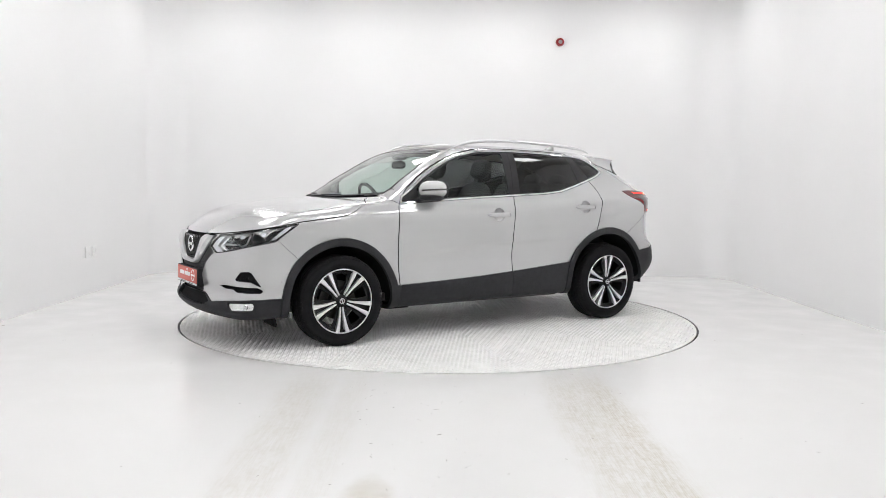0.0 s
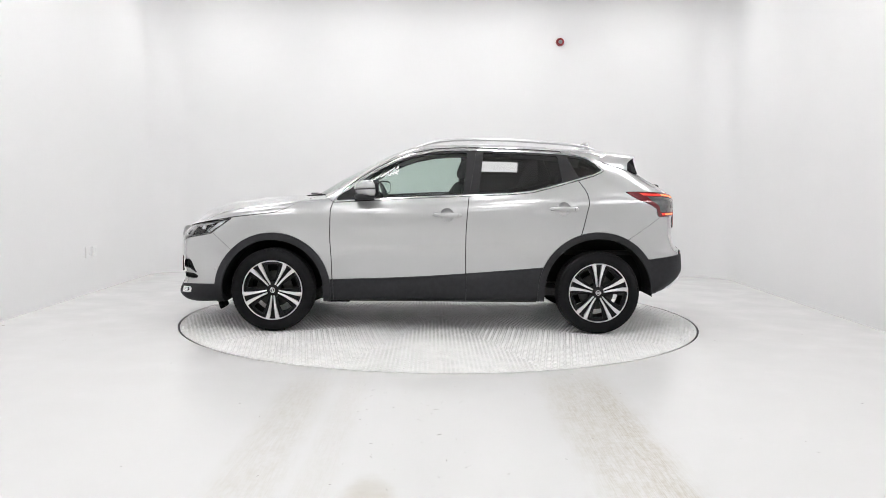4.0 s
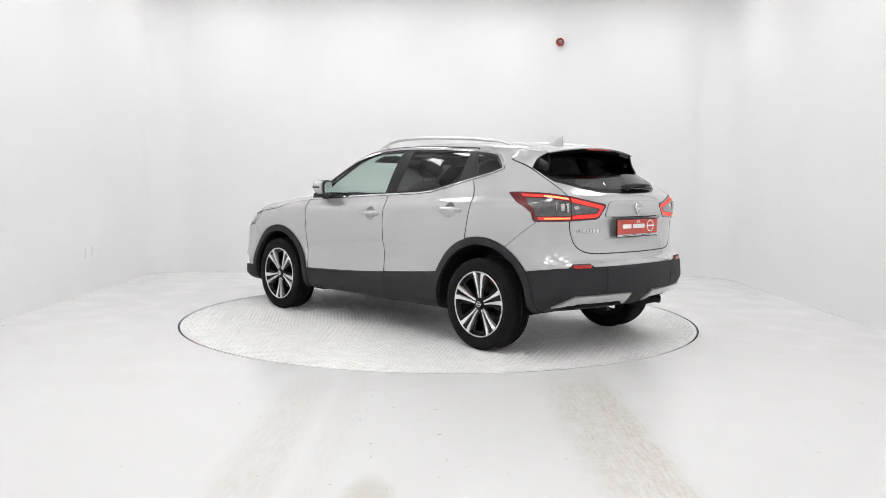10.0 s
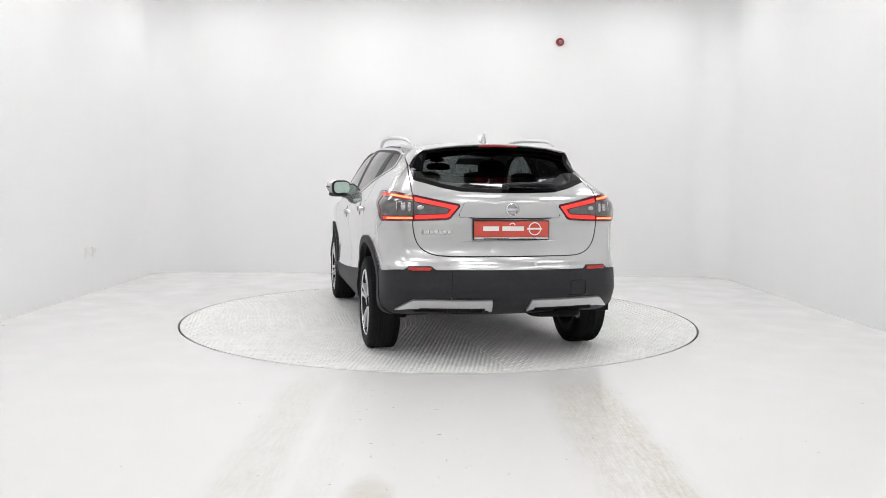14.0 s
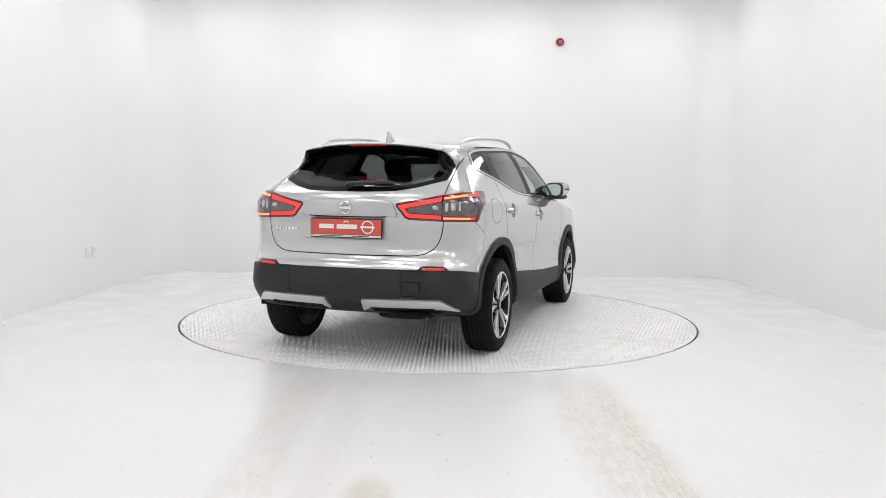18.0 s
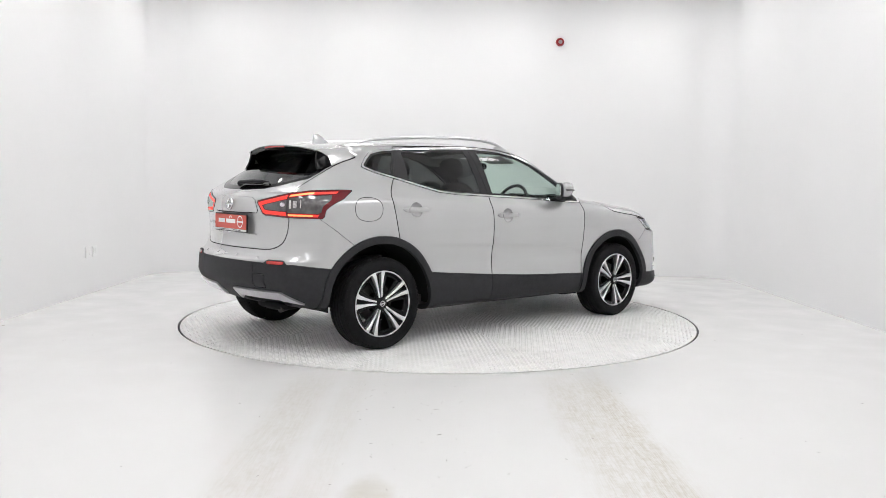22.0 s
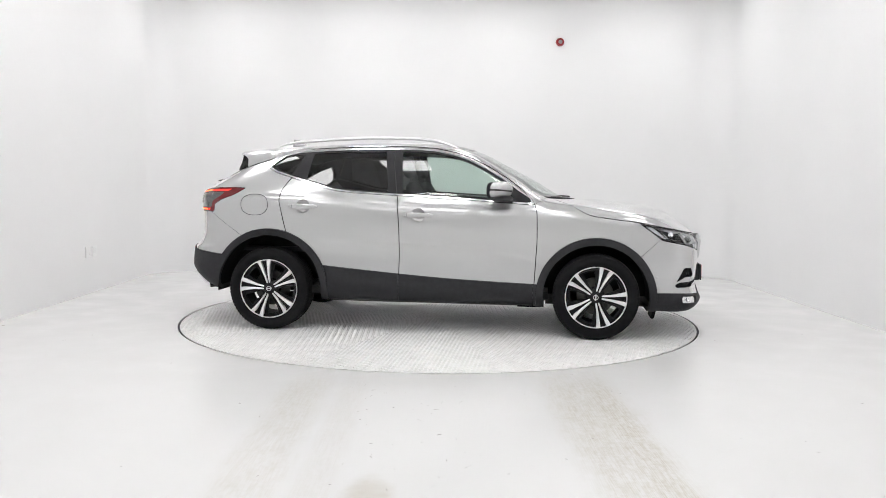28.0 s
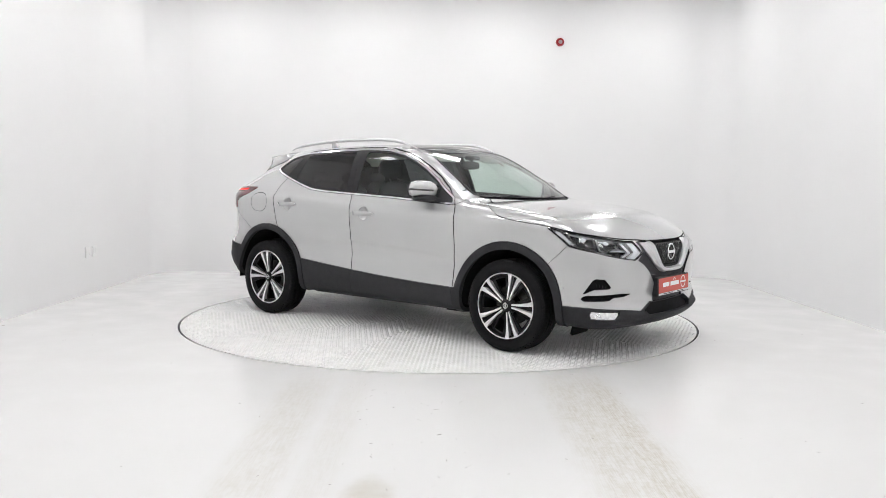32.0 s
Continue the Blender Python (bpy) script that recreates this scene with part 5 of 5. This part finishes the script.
def arch_liners():
    for cx, cz, rin, rout in WHEELS.values():
        for s in (1, -1):
            verts, faces = [], []
            n = 28
            ys = (0.845, 0.50)
            for y in ys:
                for i in range(n + 1):
                    a = radians(-4 + 188 * i / n)
                    verts.append((cx + (rin + 0.006) * math.cos(a), s * y, cz + (rin + 0.006) * math.sin(a)))
            for i in range(n):
                faces.append((i, i + 1, n + 2 + i, n + 1 + i))
            verts.append((cx, s * ys[1], cz))
            c = len(verts) - 1
            faces.extend((n + 1 + i, n + 2 + i, c) for i in range(n))
            mesh_object("arch_liner", verts, faces, SHELL, CAR, smooth=False)
    bm = bmesh.new()
    box(bm, -0.86, 0.90, -0.74, 0.74, 0.235, 0.30, 0.02)
    part("floor_pan", bm, UNDERSIDE, CAR)
    bm = bmesh.new()
    box(bm, 0.9, 2.0, -0.50, 0.50, 0.22, 0.34, 0.03)
    part("engine_undertray", bm, UNDERSIDE, CAR)
    bm = bmesh.new()
    box(bm, -1.75, -0.86, -0.50, 0.50, 0.31, 0.42, 0.03)
    part("underbody", bm, UNDERSIDE, CAR)
    bm = bmesh.new()
    tube(bm, [(-1.323, -0.72, 0.33), (-1.323, 0.72, 0.33)], 0.03, 12)
    tube(bm, [(1.323, -0.72, 0.31), (1.323, 0.72, 0.31)], 0.028, 12)
    tube(bm, [(-1.323, -0.6, 0.24), (-0.9, -0.55, 0.30)], 0.03, 8)
    tube(bm, [(-1.323, 0.6, 0.24), (-0.9, 0.55, 0.30)], 0.03, 8)
    part("axles", bm, SHELL, CAR)
    for s in (1, -1):
        bm = bmesh.new()
        box(bm, 1.775, 1.80, s * 0.60 - 0.11, s * 0.60 + 0.11, 0.155, 0.27, 0.006, Matrix.Translation((1.79, 0, 0.2)) @ Matrix.Rotation(0.25, 4, "Y") @ Matrix.Translation((-1.79, 0, -0.2)))
        part("air_deflector", bm, SHELL, CAR)
        bm = bmesh.new()
        box(bm, 0.70, 0.90, s * 0.74 - 0.05, s * 0.74 + 0.05, 0.235, 0.30, 0.01)
        part("jacking_point", bm, SHELL, CAR)
        bm = bmesh.new()
        box(bm, -0.90, -0.45, s * 0.70 - 0.05, s * 0.70 + 0.05, 0.26, 0.31, 0.012)
        part("heat_shield", bm, UNDERSIDE, CAR)
    bm = bmesh.new()
    blob(bm, (-1.90, -0.37, 0.33), (0.09, 0.19, 0.032), 4, 12)
    part("exhaust_silencer", bm, SHELL, CAR, "dark exhaust silencer", True)
    bm = bmesh.new()
    tube(bm, [(-1.88, -0.50, 0.32), (-1.97, -0.53, 0.31)], 0.022, 12)
    part("tail_pipe", bm, DISC, CAR, "steel tail pipe", True)


arch_liners()


# ---------------------------------------------------------------- mirrors, handles, rails, spoiler, wipers
def door_mirrors():
    for s in (1, -1):
        flip = Matrix.Diagonal((1, s, 1, 1))
        # the housing is swept: its outer end lies further back than its inner end
        c = Vector((0.575, 0.918, 1.165))
        M = flip @ Matrix.Translation(c) @ Matrix.Rotation(radians(35), 4, "Z") @ Matrix.Translation(-c)
        bm = bmesh.new()
        vs = blob(bm, (0.575, 0.918, 1.165), (0.060, 0.112, 0.070), 2.7, 24)
        for v in vs:
            v.co.x = max(v.co.x - 0.30 * max(1.165 - v.co.z, 0), 0.521)
            v.co.z += 0.05 * (v.co.y - 0.918)
        bmesh.ops.transform(bm, matrix=M, verts=bm.verts)
        ob = part("door_mirror", bm, PAINT, CAR, "silver door mirror with a black foot", True)
        bm = bmesh.new()
        blob(bm, (0.568, 0.905, 1.101), (0.070, 0.098, 0.026), 2.6, 12)
        bmesh.ops.transform(bm, matrix=M, verts=bm.verts)
        part("mirror_base", bm, BLACK, ob, "", True)
        bm = bmesh.new()
        tube(bm, [(0.60, 0.87, 1.095), (0.66, 0.82, 1.083), (0.72, 0.79, 1.080)], [0.03, 0.032, 0.04], 10, 0.7)
        bmesh.ops.transform(bm, matrix=flip, verts=bm.verts)
        part("mirror_foot", bm, BLACK, ob, "", True)
        bm = bmesh.new()
        blob(bm, (0.519, 0.917, 1.163), (0.011, 0.113, 0.068), 3.4, 16)
        bmesh.ops.transform(bm, matrix=M, verts=bm.verts)
        part("mirror_rim", bm, BLACK, ob, "", True)
        bm = bmesh.new()
        prism(bm, [(0.096 * math.copysign(abs(math.cos(a)) ** 0.6, math.cos(a)), 0.053 * math.copysign(abs(math.sin(a)) ** 0.6, math.sin(a))) for a in [2 * math.pi * k / 28 for k in range(28)]],
              0.003, M @ facing((0.5085, 0.917, 1.163), Vector((-1, 0, 0.02))))
        part("mirror_pane", bm, MIRROR, ob, "mirror glass")
        bm = bmesh.new()
        pts = []
        for k in range(17):
            b = radians(-30 + 8.5 * k)
            x = 0.575 + 0.0605 * math.copysign(abs(math.cos(b)) ** (2 / 2.7), math.cos(b))
            y = 0.918 + 0.1125 * math.copysign(abs(math.sin(b)) ** (2 / 2.7), math.sin(b))
            pts.append((x, y, 1.163 + 0.05 * (y - 0.918)))
        tube(bm, pts, 0.0065, 8)
        bmesh.ops.transform(bm, matrix=M, verts=bm.verts)
        part("turn_signal", bm, GLOSSBLACK, ob, "black turn signal strip", True)


door_mirrors()


def door_handles():
    for (hx, hz) in HANDLES.values():
        for s in (1, -1):
            bm = bmesh.new()
            x0, x1 = hx - 0.121, hx + 0.121
            rings = []
            for t in np.linspace(0, 1, 21):
                x = x0 + (x1 - x0) * t
                p, n = on_body(x, 0.87, hz, 0.0)
                e = abs(2 * t - 1)
                # bowed bar, feet at both ends, open over the recess; the front end tapers
                out = 0.014 + 0.020 * (1 - e ** 4)
                gap = 0.017 * min(1.0, max(0.0, (0.72 - e) / 0.1)) - 0.004
                h = (0.0215 - 0.004 * t) * math.sqrt(max(1 - e ** 6, 0.04))
                ring = []
                for k in range(10):
                    a = 2 * math.pi * k / 10
                    f = lambda v: math.copysign(abs(v) ** 0.7, v)
                    ring.append(bm.verts.new((x, s * (p.y + (out + gap) / 2 + (out - gap) / 2 * f(math.cos(a))), hz + h * f(math.sin(a)))))
                rings.append(ring)
            for a, b in zip(rings, rings[1:]):
                for k in range(10):
                    j = (k + 1) % 10
                    bm.faces.new((a[k], a[j], b[j], b[k]))
            bm.faces.new(rings[0]), bm.faces.new(rings[-1])
            ob = part("door_handle", bm, PAINT, CAR, "silver pull handle", True)
            bm = bmesh.new()
            p, n = on_body(hx - 0.085, 0.87, hz, 0.0)
            box(bm, hx - 0.0865, hx - 0.0845, s * (p.y + 0.0305) - 0.001, s * (p.y + 0.0305) + 0.001, hz - 0.013, hz + 0.013)
            part("handle_joint", bm, SHELL, ob)


door_handles()


def roof_rails():
    for s in (1, -1):
        prof = [(0.20, 1.505), (0.14, 1.525), (0.06, 1.552), (-0.05, 1.572), (-0.20, 1.583), (-0.40, 1.586), (-0.62, 1.581), (-0.84, 1.571), (-1.02, 1.560), (-1.18, 1.545), (-1.27, 1.530), (-1.33, 1.508)]
        ctr = spline(*prof)
        bm = bmesh.new()
        xs = np.linspace(0.20, -1.33, 40)
        pts = [(x, s * (0.585 - 0.030 * abs((x + 0.56) / 0.77) ** 2), float(ctr(x)) - 0.004) for x in xs]
        rad = [0.008 + 0.010 * min(1.0, min(i, 39 - i) / 5) for i in range(40)]
        tube(bm, pts, rad, 12, 0.75)
        ob = part("roof_rail", bm, SATIN, CAR, "satin silver roof rail", True)
        for x0 in (0.10,):
            bm = bmesh.new()
            y = s * (0.585 - 0.030 * abs((x0 + 0.56) / 0.77) ** 2)
            box(bm, x0 - 0.05, x0 + 0.05, y - 0.012, y + 0.012, 1.49, float(ctr(x0)) - 0.015, 0.004)
            part("rail_foot", bm, SATIN, ob)


roof_rails()


def shark_fin():
    bm = bmesh.new()
    base = float(TOP(-1.33))
    rings = []
    for t in np.linspace(0, 1, 9):
        x0, x1 = -1.195 - 0.135 * t ** 0.85, -1.39 + 0.012 * t
        w = 0.022 * (1 - t) ** 0.7 + 0.0035
        z = base - 0.008 + 0.078 * t
        ring = []
        for k in range(16):
            a = 2 * math.pi * k / 16
            ring.append(bm.verts.new(((x0 + x1) / 2 + (x0 - x1) / 2 * math.cos(a), w * math.sin(a), z)))
        rings.append(ring)
    for a, b in zip(rings, rings[1:]):
        for k in range(16):
            bm.faces.new((a[k], a[(k + 1) % 16], b[(k + 1) % 16], b[k]))
    bm.faces.new(rings[-1])
    part("shark_fin_aerial", bm, PAINT, CAR, "silver shark-fin aerial", True)


shark_fin()


def spoiler():
    bm = bmesh.new()
    ny, nx = 33, 10
    top, bot = [], []
    for j in range(ny):
        y = -0.55 + 1.10 * j / (ny - 1)
        te = -1.735 + 0.20 * y * y
        le = -1.375 - 0.06 * y * y
        tr, br = [], []
        for i in range(nx):
            t = i / (nx - 1)
            x = le + (te - le) * t
            zt = float(TOP(le)) + (1.493 - float(TOP(le))) * t - (0.10 + 0.02 * t) * y * y + 0.004 * math.sin(math.pi * t)
            zt -= (0.018 - 0.010 * t) * abs(y / 0.55) ** 5
            yy = y * (1 - 0.055 * t)
            if i == 0:
                q = on_body(x, abs(y), zt, -0.003)[0]
                x, yy, zt = q.x, math.copysign(q.y, y), q.z
            tr.append(bm.verts.new((x, yy, zt)))
            br.append(bm.verts.new((x, yy, zt - 0.006 - 0.008 * (1 - t) * t * 2)))
        top.append(tr), bot.append(br)
    for j in range(ny - 1):
        for i in range(nx - 1):
            bm.faces.new((top[j][i], top[j][i + 1], top[j + 1][i + 1], top[j + 1][i]))
            bm.faces.new((bot[j][i], bot[j + 1][i], bot[j + 1][i + 1], bot[j][i + 1]))
        bm.faces.new((top[j][-1], bot[j][-1], bot[j + 1][-1], top[j + 1][-1]))
        bm.faces.new((top[j][0], top[j + 1][0], bot[j + 1][0], bot[j][0]))
    for j in (0, ny - 1):
        for i in range(nx - 1):
            bm.faces.new((top[j][i], bot[j][i], bot[j][i + 1], top[j][i + 1]))
    EDGES = {s: [v.co.copy() for v in top[ny - 1 if s > 0 else 0]] for s in (1, -1)}
    ob = part("rear_spoiler", bm, PAINT, CAR, "silver roof spoiler over the rear window", True)
    # closed black underside that runs from the lip down to the glass, with a fin at each end
    bm = bmesh.new()
    under = []
    for j in range(25):
        y = -0.555 + 1.11 * j / 24
        e = abs(y / 0.555)
        te = -1.722 + 0.20 * y * y
        zt = 1.480 - 0.12 * y * y - 0.012 * e ** 7
        g, n = on_body(-1.58, y, 1.462 - 0.085 * e ** 3, 0.003)
        a, b = Vector((te, y * 0.96, zt)), Vector((te + 0.018, y * 0.96, zt - 0.020))
        mid = b.lerp(g, 0.5) + Vector((0.012 * (1 - e ** 4), 0, 0.006))
        under.append([bm.verts.new(q) for q in (a, b, mid, g, g - n * 0.02)])
    for a, b in zip(under, under[1:]):
        for k in range(4):
            bm.faces.new((a[k], a[k + 1], b[k + 1], b[k]))
    part("spoiler_underside", bm, DEEPBLACK, ob, "gloss black spoiler underside", True)
    for s in (1, -1):
        bm = bmesh.new()
        ring = [Vector((-1.655, 0.518, 1.446)), Vector((-1.61, 0.548, 1.41)), on_body(-1.60, 0.63, 1.365, 0.002)[0], on_body(-1.64, 0.60, 1.335, 0.004)[0], on_body(-1.67, 0.59, 1.31, 0.004)[0],
                on_body(-1.69, 0.57, 1.315, 0.004)[0], Vector((-1.672, 0.53, 1.37))]
        outer = [bm.verts.new((q.x, s * (q.y + 0.004), q.z)) for q in ring]
        inner = [bm.verts.new((q.x, s * (q.y - 0.02), q.z)) for q in ring]
        bm.faces.new(outer), bm.faces.new(inner[::-1])
        for k in range(len(ring)):
            j = (k + 1) % len(ring)
            bm.faces.new((outer[k], outer[j], inner[j], inner[k]))
        part("spoiler_fin", bm, DEEPBLACK, ob, "black side fin")
    # painted ends that close the wing down to the pillars
    for s in (1, -1):
        bm = bmesh.new()
        rows = []
        for i in range(nx):
            t = i / (nx - 1)
            q = EDGES[s][i]
            low = on_body(-1.375 - 0.225 * t ** 1.3, 0.63, 1.48 - 0.115 * t ** 0.7, 0.003)[0]
            low = Vector((low.x, s * low.y, low.z))
            mid = q.lerp(low, 0.5) + Vector((0.035 * t ** 4, s * 0.008 * t, 0.008 * t))
            rows.append([bm.verts.new(q), bm.verts.new(q.lerp(mid, 0.5) + Vector((0.006 * t ** 4, s * 0.003, 0.003))), bm.verts.new(mid), bm.verts.new(mid.lerp(low, 0.5) + Vector((0, s * 0.002, 0.002))), bm.verts.new(low)])
        for a, b in zip(rows, rows[1:]):
            for k in range(4):
                bm.faces.new((a[k], a[k + 1], b[k + 1], b[k]) if s > 0 else (a[k], b[k], b[k + 1], a[k + 1]))
        part("spoiler_end", bm, PAINT, ob, "", True)
    bm = bmesh.new()
    for_pts = [(-1.726 + 0.20 * y * y, y, 1.481 - 0.12 * y * y) for y in np.linspace(-0.14, 0.14, 9)]
    tube(bm, for_pts, 0.0075, 8)
    part("high_brake_lamp", bm, REDREFLECTOR, ob, "red high brake lamp", True)


spoiler()


def wipers():
    bm = bmesh.new()
    p, n = on_body(-1.985, 0.02, 1.185, 0.018)
    lathe(bm, [(0.0, 0.022), (0.018, 0.022), (0.024, 0.012), (0.024, -0.01)], 16, facing(p, n))
    ob = part("rear_wiper", bm, BLACK, CAR, "black rear wiper resting on the window", True)
    bm = bmesh.new()
    pts = [on_body(x, y, z, 0.03)[0] for x, y, z in ((-1.985, 0.02, 1.187), (-1.96, -0.12, 1.187), (-1.94, -0.25, 1.180), (-1.93, -0.34, 1.170))]
    tube(bm, pts, [0.022, 0.020, 0.015, 0.007], 8, 0.7)
    part("wiper_arm", bm, BLACK, ob, "", True)
    bm = bmesh.new()
    pts = [on_body(-1.95, y, 1.178 + 0.01 * math.sin((0.02 - y) * 6), 0.012)[0] for y in np.linspace(0.03, -0.36, 10)]
    tube(bm, pts, 0.010, 6)
    part("wiper_blade", bm, GLOSSBLACK, ob, "", True)
    for y0, y1 in ((-0.54, 0.02), (-0.02, 0.52)):
        bm = bmesh.new()
        pts = [on_body(1.09 - 0.5 * y * y + 0.02, y, 1.12, 0.004)[0] for y in np.linspace(y0, y1, 12)]
        tube(bm, pts, 0.006, 6)
        w = part("front_wiper", bm, GLOSSBLACK, CAR, "black front wiper at the foot of the windscreen", True)
        bm = bmesh.new()
        q = Vector(pts[0])
        tube(bm, [Vector((1.12 - 0.55 * (y0 + 0.06) ** 2, y0 + 0.06, 1.108)), q.lerp(pts[-1], 0.25) + Vector((0.012, 0, 0.004)), q.lerp(pts[-1], 0.5) + Vector((0.0, 0, 0.007))], [0.009, 0.007, 0.005], 8)
        part("wiper_arm", bm, BLACK, w, "", True)


wipers()


# ---------------------------------------------------------------- cabin
def seat(x, y, w=0.26, head=0.0):
    bm = bmesh.new()
    blob(bm, (x + 0.05, y, 0.62), (0.27, w, 0.09), 3.2, 12)
    base = part("seat_cushion", bm, CABIN, CAR, "dark cloth seat", True)
    bm = bmesh.new()
    blob(bm, (0, 0, 0.30), (0.075, w * 0.92, 0.34), 3.0, 14, Matrix.Translation((x - 0.23, y, 0.62)) @ Matrix.Rotation(radians(-20), 4, "Y"))
    part("backrest", bm, CABIN, base, "", True)
    bm = bmesh.new()
    blob(bm, (-0.01, 0, 0.76 - head), (0.05, 0.125 - 0.3 * head, 0.085 - 0.4 * head), 2.8, 12, Matrix.Translation((x - 0.23, y, 0.62)) @ Matrix.Rotation(radians(-18), 4, "Y"))
    part("headrest", bm, CABIN, base, "", True)
    bm = bmesh.new()
    for k in (-0.05, 0.05):
        tube(bm, [(x - 0.43, y + k, 1.2), (x - 0.47, y + k, 1.32)], 0.006, 6)
    part("headrest_rods", bm, DISC, base)


seat(0.22, 0.37)
seat(0.22, -0.37)
for y in (0.38, 0.0, -0.38):
    seat(-0.68, y, 0.20, 0.09)


def cabin():
    bm = bmesh.new()
    blob(bm, (0.80, 0.0, 0.93), (0.24, 0.74, 0.13), 4.0, 16)
    part("dashboard", bm, CABINPLASTIC, CAR, "dark dashboard", True)
    bm = bmesh.new()
    blob(bm, (0.62, -0.37, 1.05), (0.08, 0.16, 0.035), 3, 10)
    part("instrument_hood", bm, CABINPLASTIC, CAR, "", True)
    bm = bmesh.new()
    m = Matrix.Translation((0.45, -0.37, 1.03)) @ Matrix.Rotation(radians(-66), 4, "Y")
    n = 40
    prof = [(0.185 + 0.015 * math.cos(2 * math.pi * k / 10), 0.015 * math.sin(2 * math.pi * k / 10)) for k in range(10)]
    lathe(bm, prof, n, m, closed=True)
    wheel = part("steering_wheel", bm, CABINPLASTIC, CAR, "black steering wheel", True)
    bm = bmesh.new()
    lathe(bm, [(0.0, 0.02), (0.05, 0.02), (0.065, 0.0), (0.0, -0.02)], 20, m)
    for a in (0, 90, 180):
        box(bm, 0.04, 0.18, -0.014, 0.014, -0.006, 0.006, 0.0, m @ Matrix.Rotation(radians(a + 90), 4, "Z"))
    part("steering_hub", bm, CABINPLASTIC, wheel, "", True)
    bm = bmesh.new()
    blob(bm, (0.36, -0.02, 1.37), (0.02, 0.115, 0.035), 3.2, 10)
    tube(bm, [(0.36, 0, 1.38), (0.34, 0, 1.44)], 0.012, 8)
    part("rear_view_mirror", bm, GLOSSBLACK, CAR, "black interior mirror", True)
    bm = bmesh.new()
    blob(bm, (0.36, 0.0, 1.435), (0.055, 0.07, 0.022), 3, 10)
    part("camera_housing", bm, GLOSSBLACK, CAR, "", True)
    # headliner under the roof with the glass opening, lining of the doors
    strips = SKIN.cut(SKIN.cut(SKIN.t, lambda p: 1.40 - p[:, 2])[0], ROOFPANE)[1]
    strips = SKIN.cut(strips, SIDEWIN)[1]
    strips = SKIN.cut(SKIN.cut(strips, SCREEN)[1], both(RGLASS, behind(-1.385)))[1]
    panel("headliner", strips, HEADLINER, CAR, proud=-0.030, rim=0, label="pale grey headliner")
    for s in (1, -1):
        for x0, x1 in ((-0.22, 0.80), (-0.86, -0.28)):
            bm = bmesh.new()
            box(bm, x0, x1, s * 0.745 - 0.03, s * 0.745 + 0.03, 0.45, 1.04, 0.02)
            part("door_lining", bm, CABINPLASTIC, CAR)
    bm = bmesh.new()
    box(bm, -1.1, 0.95, -0.76, 0.76, 0.30, 0.36)
    part("cabin_floor", bm, CABIN, CAR)
    bm = bmesh.new()
    box(bm, -1.90, -1.10, -0.55, 0.55, 0.62, 0.66)
    box(bm, -1.55, -1.12, -0.52, 0.52, 0.98, 1.0)
    part("load_cover", bm, CABIN, CAR)
    for s in (1, -1):
        bm = bmesh.new()
        box(bm, 0.20, 0.36, s * 0.34 - 0.16, s * 0.34 + 0.16, 1.418, 1.430, 0.005, Matrix.Translation((0.28, 0, 1.424)) @ Matrix.Rotation(radians(20), 4, "Y") @ Matrix.Translation((-0.28, 0, -1.424)))
        part("sun_visor", bm, HEADLINER, CAR)


cabin()


# ---------------------------------------------------------------- what moves
CAR_AT = Matrix.Translation((0.0342, -0.0464, 0.0))


def motions():
    steps = [(t, 211.92 - 7.837 * t) for t in (k * 0.5 for k in range(65))]
    walk(TABLE, [(t, pose(0, 0, 0, 0, 0, a)) for t, a in steps])
    walk(CAR, [(t, pose(0, 0, 0.001, 0, 0, a) @ CAR_AT) for t, a in steps])


motions()
